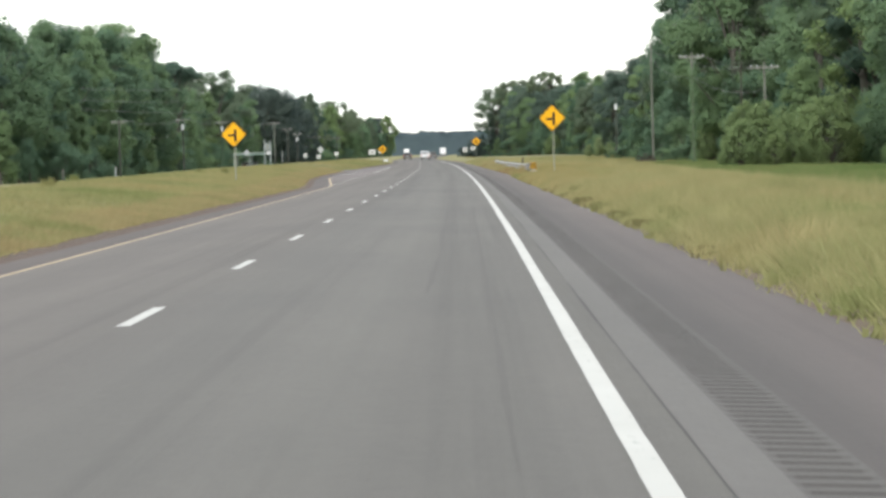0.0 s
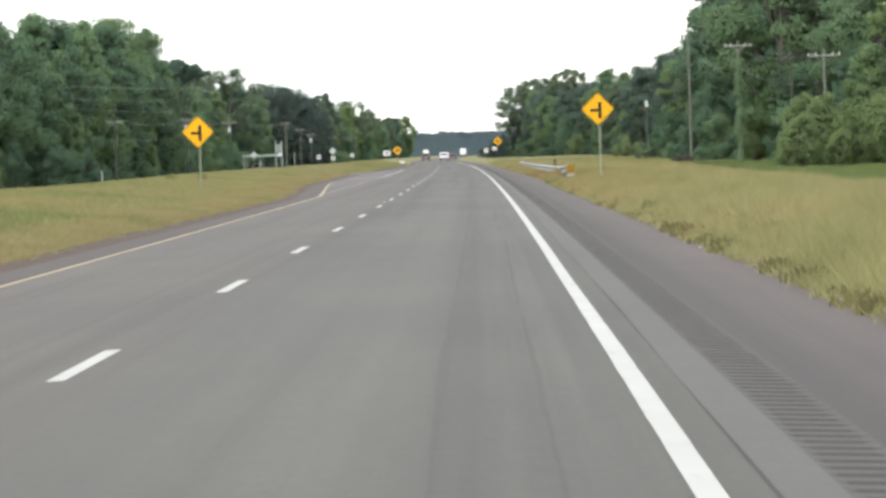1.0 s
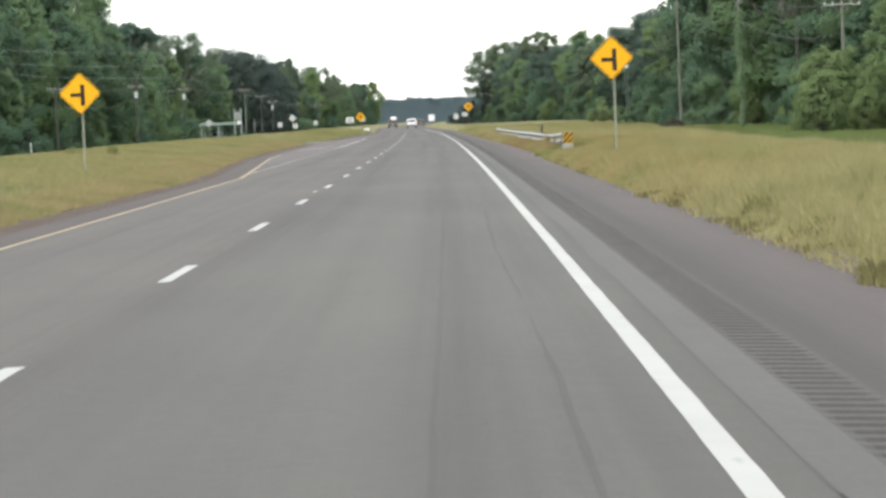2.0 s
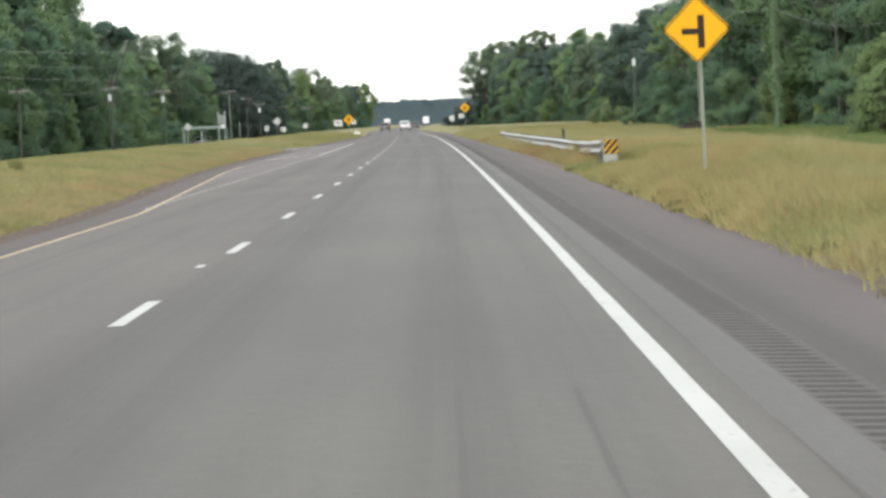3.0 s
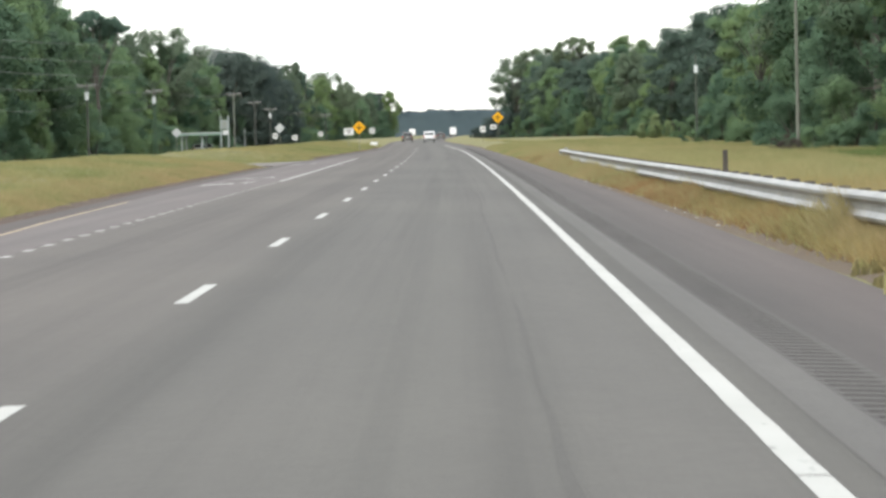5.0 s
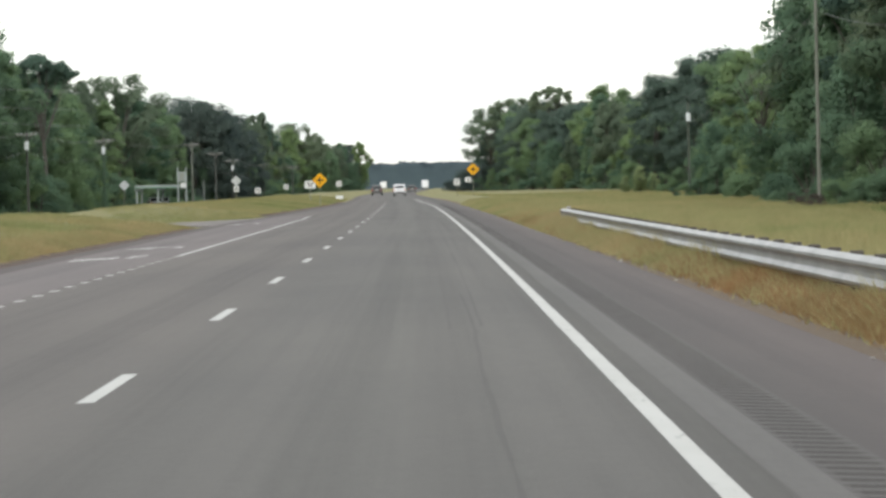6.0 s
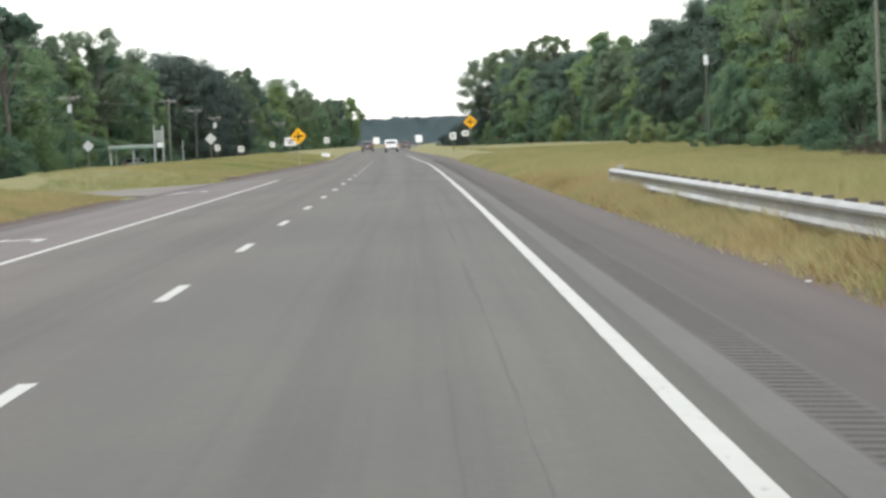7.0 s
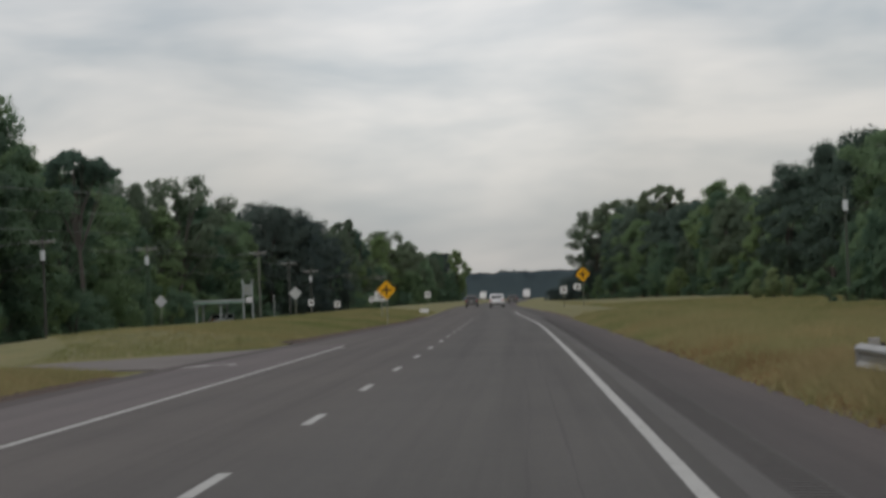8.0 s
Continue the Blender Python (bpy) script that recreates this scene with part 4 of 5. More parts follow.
def wood(line, y0, y1, step, rows, side, height, pine_share):
    """Rows of trees behind a front line, side = +1 to the right and -1 to the left."""
    for k in range(rows):
        y = y0 + rt.uniform(0, step)
        while y < y1:
            x = lerp(y, line) + side * (k * 9 + rt.uniform(-1.5, 2.5) + 5)
            hh = lerp(y, height) * rt.uniform(0.86, 1.06) + (1.2 if side < 0 else 0)
            proto = rt.choice(PINES) if rt.random() < pine_share else rt.choice(stand(y, side))
            plant(proto, x, y, hh / tall(proto), rt.uniform(0, 360))
            y += step * rt.uniform(0.75, 1.3)
    y = y0
    while y < y1:
        if rt.random() < 0.45:
            proto = rt.choice(YOUNG)
            plant(proto, lerp(y, line) + side * rt.uniform(0.0, 3.5), y, rt.uniform(0.5, 1.05), rt.uniform(0, 360))
        else:
            plant(SHRUBS[2] if side < 0 or rt.random() < 0.8 else SHRUBS[0], lerp(y, line) + side * rt.uniform(-1.0, 1.5), y, rt.uniform(0.5, 1.0), rt.uniform(0, 360))
        y += rt.uniform(4.5, 9) if y < 700 else rt.uniform(8, 14)


RIGHT_LINE = [(230, 35), (300, 32), (365, 28), (420, 26), (440, 29), (520, 33), (620, 40), (760, 34), (880, 24), (990, 6)]
RIGHT_HIGH = [(230, 24), (416, 24), (432, 15.5), (520, 16.5), (600, 18.5), (660, 19), (800, 19), (850, 19.5), (930, 20), (985, 18)]
wood(RIGHT_LINE, 235, 560, 12, 2, 1, RIGHT_HIGH, 0.3)
wood(RIGHT_LINE, 570, 985, 16, 2, 1, RIGHT_HIGH, 0.08)
LEFT_LINE = [(380, -56), (520, -54), (640, -55), (820, -47), (1000, -43), (1160, -29)]
LEFT_HIGH = [(380, 20.5), (470, 21), (500, 22.6), (535, 21.5), (560, 18.5), (640, 18.5), (700, 18), (760, 16.5), (820, 17.5), (900, 17.5), (1000, 18.5), (1060, 17), (1160, 14)]
wood(LEFT_LINE, 385, 680, 12, 2, -1, LEFT_HIGH, 0.35)
wood(LEFT_LINE, 690, 1180, 17, 2, -1, LEFT_HIGH, 0.12)
TRUNKS = [(29.6, 318, 12.5), (32.2, 320, 12)]
# trees that stand out in the skyline: the kind, where it stands and how high its top is
LEFT_STANDING = (
    (OAKS[0], -57.3, 538, 22.4), (OAKS[3], -55.4, 545, 19.4), (OAKS[2], -60.5, 516, 25.6), (OAKS[4], -66, 500, 23.6), (PINES[0], -56, 528, 23.5), (UMBRELLA, -55, 580, 21.4),
    (OPEN[0], -57, 690, 21.6), (OPEN[1], -58.5, 736, 18.8), (OAKS[4], -62, 668, 20.5), (EVERGREENS[0], -53.6, 782, 20.6), (EVERGREENS[1], -48.4, 775, 19.8), (EVERGREENS[0], -60, 790, 19),
    (EVERGREENS[0], -51, 771, 19.4), (EVERGREENS[0], -46.4, 779, 18.4), (EVERGREENS[1], -41.8, 800, 14.5), (EVERGREENS[1], -44.6, 790, 17.4), (EVERGREENS[0], -50, 800, 18), (OPEN[2], -48.8, 942, 21.4),
    (OAKS[3], -49, 944, 18.5), (OPEN[0], -45.5, 1046, 20.4), (OAKS[1], -29, 1152, 15.3), (OAKS[0], -35, 1135, 15), (EVERGREENS[1], -32.5, 1160, 15), (OAKS[2], -40, 1110, 16))
FAR_STANDING = (
    (OPEN[0], 11.3, 1000, 21.5), (OAKS[5], 10.2, 1003, 14), (OAKS[5], 14.5, 1004, 17), (OAKS[0], 13.5, 1010, 20.5), (OPEN[1], 18.5, 1000, 24), (OAKS[5], 20, 990, 22),
    (OAKS[1], 16.5, 968, 20), (DOME, 25.8, 930, 25.4), (OAKS[5], 26.2, 938, 21), (OAKS[5], 21.5, 942, 20.2), (OAKS[5], 31, 925, 20), (OAKS[1], 33.6, 845, 22.4),
    (OAKS[3], 38, 832, 20.5))
RIGHT_STANDING = (
    (OAKS[5], 33.5, 664, 17.9), (OAKS[5], 38.5, 612, 19.5), (OAKS[0], 44, 590, 18.4), (OAKS[5], 37.5, 645, 19.5), (OAKS[2], 41, 601, 19.3), (OAKS[4], 32.5, 424, 23),
    (OAKS[0], 31.6, 418, 25.5), (PINES[0], 33, 402, 27), (PINES[1], 36, 380, 27), (OPEN[3], 30, 470, 14.5), (YOUNG[2], 29.4, 516, 8), (YOUNG[0], 31, 528, 7.6),
    (YOUNG[1], 28.4, 502, 5.6), (YOUNG[2], 32.4, 548, 8.6), (YOUNG[0], 34, 566, 8), (YOUNG[2], 35.2, 590, 8.4), (YOUNG[0], 30.4, 488, 6.5), (OAKS[1], 31, 340, 25),
    (OAKS[1], 38, 274, 22), (YOUNG[0], 30.2, 266, 9.2), (YOUNG[0], 41, 262, 15), (OAKS[1], 43.5, 264, 20))
for proto_, x_, y_, h_ in LEFT_STANDING + FAR_STANDING + RIGHT_STANDING:
    plant(proto_, x_, y_, 1.035 * h_ / tall(proto_), x_ * 37)
# bushes: where each stands, its size and its kind
DITCH_BUSHES = ((22.7, 247, 0.7, 0), (24.6, 255, 0.96, 0), (27.3, 253, 0.78, 1), (30.1, 248, 1.0, 1), (26, 250, 0.5, 0), (32.6, 252, 0.62, 2), (35.5, 256, 0.8, 2))
FAR_BUSHES = ((-0.6, 1000, 0.5, 4), (1.2, 1002, 0.66, 4), (3.4, 1000, 0.86, 4), (6.0, 1003, 1.0, 4), (8.8, 1001, 1.15, 4), (11.5, 1003, 1.25, 4), (14.5, 998, 1.2, 4))
POLE_BUSHES = ((21.9, 372, 0.17, 3), (22.9, 371, 0.21, 3), (24.6, 370.5, 0.3, 2), (26.4, 372, 0.34, 2), (27.6, 374, 0.4, 2), (25.4, 505, 0.28, 2), (26.8, 506, 0.4, 2), (24.2, 507, 0.2, 2), (31.5, 618, 0.5, 2), (33.4, 606, 0.6, 2))
for x_, y_, s_, k_ in DITCH_BUSHES + FAR_BUSHES + POLE_BUSHES:
    plant(SHRUBS[k_], x_, y_, s_, x_ * 40)
plant(WILLOW, 28.6, 636, 0.38, 70)
plant(WILLOW, 26.4, 637, 0.25, 10)
plant(WILLOW, 30.9, 637, 0.27, 130)


def bare_trunk(x, y, h, lean, seed):
    """A slim dead tree, grey and almost without branches."""
    rnd = random.Random(seed)
    thing = root("dead_tree", "slim grey dead tree at the wood edge", "tree", "dead trees")
    thing.location = (x, y, land(x, y) - 0.1)
    bm = bmesh.new()
    p = Vector((0, 0, 0))
    for k in range(6):
        q = Vector((lean * h * (k + 1) / 6 + rnd.uniform(-0.05, 0.05), rnd.uniform(-0.1, 0.1), h * (k + 1) / 6))
        add_tube(bm, p, q, 0.12 - 0.014 * k, 0.12 - 0.014 * (k + 1), 8)
        p = q
    part("trunk", bm, BARK, thing)
    for k in range(4):
        z = h * rnd.uniform(0.5, 0.95)
        a = Vector((lean * z, 0, z))
        bm = bmesh.new()
        add_tube(bm, a, a + Vector((rnd.choice((-1, 1)) * rnd.uniform(0.6, 1.3), rnd.uniform(-0.3, 0.3), rnd.uniform(0.1, 0.6))), 0.035, 0.012, 5)
        part("branch", bm, BARK, thing)


for k_, (x_, y_, h_) in enumerate(TRUNKS):
    bare_trunk(x_, y_, h_, 0.01 * (k_ % 3 - 1), 60 + k_)


def deep_woods(name, line, y0, y1, side, height, seed):
    """The unbroken depth of the woods behind the front trees."""
    rnd = random.Random(seed)
    lobes = []
    y = y0
    while y < y1:
        for k in range(3):
            x = lerp(y, line) + side * (20 + 9 * k + rnd.uniform(-3, 3))
            hh = lerp(y, height) * rnd.uniform(0.78, 0.96)
            for f in (0.15, 0.42, 0.7, 0.86):
                lobes.append((x + rnd.uniform(-2, 2), y + rnd.uniform(-3, 3), hh * f, rnd.uniform(3.5, 5.5), 0.9))
        y += 8
    v, f, nn = foliage(seed, lobes, int((y1 - y0) * 95), 1.1)
    return tagged(mesh_object(name, v, f, OAK, normals=nn), "dense dark depth of the roadside woods", "woods", kind="stuff")


deep_woods("woods_depth", RIGHT_LINE, 240, 990, 1, RIGHT_HIGH, 5)
deep_woods("woods_depth", LEFT_LINE, 390, 1170, -1, LEFT_HIGH, 6)


# far woods across the end of the road, coloured as if through haze
def far_woods():
    """A long low ridge of treetops: an uneven mass with small sprays of leaves on it."""
    def crest(x):
        return 13.1 + 1.2 * noise.noise(Vector((x * 0.03, 2, 0))) + 0.8 * noise.noise(Vector((x * 0.16, 7, 0))) + 0.5 * noise.noise(Vector((x * 0.5, 1, 0)))
    rnd = random.Random(9)
    lobes = []
    for i in range(1500):
        x = -330 + 660 * rnd.random()
        f = rnd.random() ** 0.5
        lobes.append((x, 1694 + 3 * f, crest(x) * f - 0.2, rnd.uniform(0.7, 1.3), 1.0))
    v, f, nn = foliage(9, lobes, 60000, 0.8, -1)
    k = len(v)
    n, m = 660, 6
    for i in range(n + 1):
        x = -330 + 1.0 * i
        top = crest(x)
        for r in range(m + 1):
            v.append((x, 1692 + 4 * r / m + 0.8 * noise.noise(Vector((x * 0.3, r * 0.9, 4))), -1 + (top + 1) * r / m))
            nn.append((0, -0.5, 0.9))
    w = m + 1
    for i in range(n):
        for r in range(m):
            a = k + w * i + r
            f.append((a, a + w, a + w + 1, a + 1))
    return tagged(mesh_object("far_woods", v, f, FAR_HAZED, normals=nn), "distant woods closing the view, haze blue in their colour", "woods", kind="stuff")


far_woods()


# ---- signs ----
def diamond_sign(x, y, z, side, symbol, post_x=0.0, label="yellow diamond warning sign on a steel post", plate=None, back=False):
    thing = root("warning_sign", label, "road sign", "roadside signs")
    thing.location = (x, y, 0)
    g = land(x, y)
    half = side * math.sqrt(2) / 2
    part("post", boxes((post_x, 0.05, (g + z + half * 0.7) / 2 - 0.1, 0.055, 0.04, z + half * 0.7 - g + 0.2), bevel=0.006), POST_STEEL, thing, "green-grey steel channel post")
    bm = bmesh.new()
    add_box(bm, 0, 0, z, side, 0.006, side, rot=Matrix.Rotation(radians(45), 4, "Y"))
    es = [e for e in bm.edges if abs(e.verts[0].co.y - e.verts[1].co.y) > 0.001]
    bmesh.ops.bevel(bm, geom=es, offset=side * 0.06, segments=3, affect="EDGES")
    part("panel", bm, ALU if back else SIGN_YELLOW, thing, "bare aluminium back" if back else "orange-yellow panel")
    if not back:
        bm = bmesh.new()
        r45 = Matrix.Rotation(radians(45), 4, "Y")
        s, t = side * 0.94, side * 0.018
        for dx, dz, sx, sz in ((0, s / 2, s, t), (0, -s / 2, s, t), (s / 2, 0, t, s), (-s / 2, 0, t, s)):
            o = r45 @ Vector((dx, 0, dz))
            add_box(bm, o.x, -0.006, z + o.z, sx, 0.003, sz, rot=r45)
        part("border", bm, SIGN_BLACK, thing)
        bm = bmesh.new()
        k = side / 0.914
        if symbol == "side":
            add_box(bm, 0.08 * k, -0.006, z - 0.05 * k, 0.125 * k, 0.004, 0.62 * k)
            add_box(bm, -0.13 * k, -0.006, z - 0.045 * k, 0.31 * k, 0.004, 0.11 * k)
        else:
            add_box(bm, 0, -0.006, z, 0.12 * k, 0.004, 0.66 * k)
            add_box(bm, -0.195 * k, -0.006, z, 0.27 * k, 0.004, 0.12 * k)
            add_box(bm, 0.195 * k, -0.006, z, 0.27 * k, 0.004, 0.12 * k)
        part("symbol", bm, SIGN_BLACK, thing, "black road symbol")
    if plate:
        px, pz, w, h = plate
        part("lower_plate", boxes((px, -0.01, pz, w, 0.006, h)), ALU if back else SIGN_WHITE, thing, "small white plate")
        bm = boxes((px, -0.016, pz, w * 0.45, 0.004, h * 0.3))
        part("text_bar", bm, SIGN_BLACK, thing)
    return thing


def plate_sign(x, y, z, w, h, label="white rectangular sign on a steel post", bars=True, post=True):
    thing = root("plate_sign", label, "road sign", "roadside signs")
    thing.location = (x, y, 0)
    g = land(x, y)
    part("post", boxes((0, 0.04, (g + z) / 2 - 0.1, 0.07, 0.05, z - g + 0.2), bevel=0.006), POST_STEEL, thing)
    part("panel", boxes((0, 0, z, w, 0.008, h), bevel=0.003), SIGN_WHITE, thing, "white panel")
    if bars:
        part("text_bar", boxes((0, -0.007, z + h * 0.15, w * 0.6, 0.004, h * 0.14)), SIGN_BLACK, thing)
        part("text_bar", boxes((0, -0.007, z - h * 0.15, w * 0.45, 0.004, h * 0.14)), SIGN_BLACK, thing)
    return thing


diamond_sign(4.41, 145.06, 2.885, 0.914, "side", 0.05, "yellow diamond side road sign on the outer verge")
diamond_sign(-11.25, 148.9, 2.55, 0.914, "side", 0.05, "yellow diamond side road sign on the grass median")
diamond_sign(2.29, 537.4, 3.23, 1.12, "cross", 0, "yellow diamond crossroad sign before the wood edge", (-0.6, 2.0, 0.75, 0.6))
diamond_sign(-11.42, 425, 2.05, 0.9, "cross", 0, "yellow diamond crossroad sign on the far median")
diamond_sign(-23.97, 505.2, 2.42, 0.85, "none", 0, "grey back of a diamond sign beyond the median", None, True)
diamond_sign(-36.76, 510, 2.21, 0.85, "none", 0, "grey back of a diamond sign by the far carriageway", None, True)
plate_sign(0.3, 536, 1.75, 0.7, 0.75, "white route sign on a steel post by the wood")
for x_, y_, z_, w_, h_ in ((-34.46, 655, 1.59, 0.8, 0.9), (-33.26, 690, 1.23, 0.95, 0.9), (-32.17, 760, 1.8, 0.9, 0.9), (-17.91, 650, 2.03, 0.85, 0.85), (-14.27, 470, 1.76, 1.05, 0.75)):
    plate_sign(x_, y_, z_, w_, h_)


# ---- guard rail ----
def guard_rail(y0, y1, u):
    thing = root("guard_rail", "galvanised W-beam guard rail on timber posts", "guard rail")
    prof = [(-0.155, 0.0), (-0.145, -0.03), (-0.125, -0.07), (-0.095, -0.078), (-0.07, -0.05), (-0.045, -0.018), (0.0, -0.012), (0.035, -0.018), (0.055, -0.05), (0.075, -0.08), (0.105, -0.078), (0.135, -0.035), (0.155, 0.0)]

    def top(y):
        return lerp(y, [(y0, 0.475), (177, 0.395), (185, 0.352), (207, 0.345), (226, 0.325), (250, 0.33), (y1, 0.35)])

    def off(y):
        return u + lerp(y, [(y0, -0.08), (184, 0), (207, 0), (y1, -0.06)])
    span = 3.77
    n = int((y1 - y0) / span)
    for k in range(n):
        a, b = y0 + span * k, y0 + span * (k + 1)
        verts, faces = [], []
        for y in (a, (a + b) / 2, b):
            for z, d in prof:
                verts.append((off(y) + swing(y) + d, y, top(y) + z * (1.1 if z > 0 else 1.24)))
        w = len(prof)
        for i in range(2):
            for j in range(w - 1):
                m = i * w + j
                faces.append((m, m + w, m + w + 1, m + 1))
        bm_ob = mesh_object("rail_beam", verts, faces, GALV)
        sol = bm_ob.modifiers.new("thickness", "SOLIDIFY")
        sol.thickness = 0.006
        child(bm_ob, thing)
    y = y0 + 1.0
    while y < y1:
        x = off(y) + swing(y)
        g = land(x + 0.2, y)
        part("block", boxes((x + 0.10, y, top(y) + 0.02, 0.18, 0.14, 0.27), bevel=0.008), PALE_WOOD, thing)
        part("rail_post", boxes((x + 0.28, y, (g - 0.4 + top(y) + 0.168) / 2, 0.15, 0.13, top(y) + 0.168 - g + 0.4), bevel=0.01), DARK_WOOD, thing)
        y += 1.905
    yb = y0 + span * n
    x = off(yb) + swing(yb)
    bm = bmesh.new()
    add_tube(bm, (x + 0.03, yb + 0.05, top(yb) - 0.15), (x + 0.03, yb + 0.05, top(yb) + 0.16), 0.1, 0.1, 14)
    part("end_buffer", bm, GALV, thing, "rounded steel buffer end")
    part("anchor_post", boxes((x + 0.2, yb + 0.15, (land(x, yb) - 0.4 + top(yb) + 0.24) / 2, 0.15, 0.15, top(yb) + 0.24 - land(x, yb) + 0.4), bevel=0.012), PALE_WOOD, thing, "pale timber anchor post")
    x = u + 0.12 + swing(y0)
    part("end_head", boxes((x, y0 - 0.2, 0.375, 0.37, 0.5, 0.64), bevel=0.03), HEAD_PAINT, thing, "flared pale steel impact head")
    m = part("marker_sheet", boxes((x, y0 - 0.456, 0.483, 0.37, 0.008, 0.41)), MARKER_YELLOW, thing, "yellow and black striped marker")
    part("strut", boxes((x - 0.22, y0 + 0.6, 0.14, 0.12, 0.12, 0.42), bevel=0.01), OLD_WOOD, thing)
    c = Vector((x, y0 - 0.462, 0.483))
    for k in range(-2, 3):
        bm = bmesh.new()
        o = k * 0.178 + 0.01
        pts = []
        hw, hh = 0.183, 0.203
        for s, t in ((o - 0.046, -hh), (o + 0.046, -hh), (o + 0.046, hh), (o - 0.046, hh)):
            pts.append((s + t * 0.9, t))
        poly = clip_poly(pts, hw, hh)
        if len(poly) >= 3:
            bm.faces.new([bm.verts.new((c.x + px, c.y, c.z + pz)) for px, pz in poly])
            part("stripe", bm, SIGN_BLACK, m)
        else:
            bm.free()
    return thing


def clip_poly(pts, hw, hh):
    for axis, lim, sgn in ((0, hw, 1), (0, hw, -1), (1, hh, 1), (1, hh, -1)):
        out = []
        for i, p in enumerate(pts):
            q = pts[(i + 1) % len(pts)]
            ip, iq = sgn * p[axis] <= lim, sgn * q[axis] <= lim
            if ip:
                out.append(p)
            if ip != iq:
                k = (sgn * lim - p[axis]) / (q[axis] - p[axis])
                out.append((p[0] + (q[0] - p[0]) * k, p[1] + (q[1] - p[1]) * k))
        pts = out
        if not pts:
            break
    return pts


guard_rail(169.6, 276.4, 4.28)


# ---- utility poles and wires ----
def pole(x, y, top, arm=2.5, can=True, label="wooden utility pole with a crossarm", wood_=None):
    thing = root("utility_pole", label, "utility pole", "utility poles")
    g = land(x, y)
    thing.location = (x, y, g)
    h = top - g
    bm = bmesh.new()
    add_tube(bm, (0, 0, -0.5), (0, 0, h), 0.15, 0.1, 10)
    part("pole_shaft", bm, wood_ or WOOD, thing)
    if arm:
        part("crossarm", boxes((0, -0.13, h - 0.5, arm, 0.1, 0.13), bevel=0.01), PALE_WOOD, thing)
        for s in (-0.46, -0.25, 0.25, 0.46):
            bm = bmesh.new()
            add_tube(bm, (s * arm, -0.13, h - 0.44), (s * arm, -0.13, h - 0.26), 0.045, 0.035, 8)
            part("insulator", bm, INSUL, thing)
        bm = bmesh.new()
        add_tube(bm, (-0.7, -0.13, h - 0.55), (0, -0.13, h - 1.1), 0.025, 0.025, 5)
        add_tube(bm, (0.7, -0.13, h - 0.55), (0, -0.13, h - 1.1), 0.025, 0.025, 5)
        part("brace", bm, GALV, thing)
    if can:
        bm = bmesh.new()
        add_tube(bm, (0.0, -0.34, h - 2.2), (0.0, -0.34, h - 1.25), 0.25, 0.25, 12)
        part("transformer", bm, INSUL, thing, "pale grey transformer can")
    return thing


def ivy(post, h, seed):
    """Climbing leaves round a pole."""
    rv = random.Random(seed)
    rows_ = [(rv.uniform(-0.1, 0.1), rv.uniform(-0.1, 0.1), 0.3 + 0.42 * k, rv.uniform(0.28, 0.5), 1.1) for k in range(int(h / 0.42))]
    v, f, nn = foliage(seed, rows_, 2600, 0.16)
    child(mesh_object("ivy", v, f, OAK, normals=nn), post)


def wire(a, b, sag, r=0.009):
    cu = bpy.data.curves.new("utility_wire", "CURVE")
    cu.dimensions, cu.bevel_depth, cu.bevel_resolution = "3D", r, 1
    sp = cu.splines.new("POLY")
    sp.points.add(12)
    for i in range(13):
        t = i / 12
        p = Vector(a).lerp(Vector(b), t)
        sp.points[i].co = (p.x, p.y, p.z - 4 * sag * t * (1 - t), 1)
    cu.materials.append(CABLE)
    return tagged(new("utility_wire", cu), "thin black utility wire between poles", "wire", "utility wires")


LEFT_POLES = [(-49.9, 437, 7.6, False), (-47.45, 510, 8.6, True), (-45.2, 565, 8.66, True), (-40.14, 640, 9.05, False), (-39.98, 685, 8.1, False), (-40.3, 730, 7.3, True), (-39, 800, 7.0, False), (-37, 880, 7.0, False)]
RIGHT_POLES = [(26.9, 267, 8.6, 2.6), (23.35, 304.4, 10.8, 2.5), (23.6, 373.6, 14.7, 0), (25.9, 508, 10.0, 0)]
for x_, y_, t_, c_ in LEFT_POLES:
    p_ = pole(x_, y_, t_, 2.3, c_, "wooden utility pole with crossarm beyond the median", OLD_WOOD if 550 < y_ < 650 else WOOD)
    if 550 < y_ < 570:
        ivy(p_, 7.6, 32)
for x_, y_, t_, a_ in RIGHT_POLES:
    p_ = pole(x_, y_, t_, a_, y_ > 500, "tall wooden utility pole before the woods" if a_ else "bare tall wooden utility pole before the woods", OLD_WOOD if y_ < 500 else MOSSY_WOOD)
    if 300 < y_ < 310:
        ivy(p_, 9.8, 31)
for row, spread in ((LEFT_POLES, (-1.06, 0.58, 1.06)), (RIGHT_POLES, (-1.1, 1.1))):
    for (xa, ya, ta, _), (xb, yb, tb, _) in zip(row, row[1:]):
        for s in spread:
            wire((xa + s, ya - 0.13, ta - 0.25), (xb + s, yb - 0.13, tb - 0.25), 0.8)
        wire((xa, ya - 0.18, ta - 2.4), (xb, yb - 0.18, tb - 2.4), 0.9, 0.012)


for za, zb in ((11.1, 15.3), (9.6, 12.9), (8.4, 10.7)):
    wire((-50.2, 396, za), (-50.6, 590, zb), 0.3, 0.022)

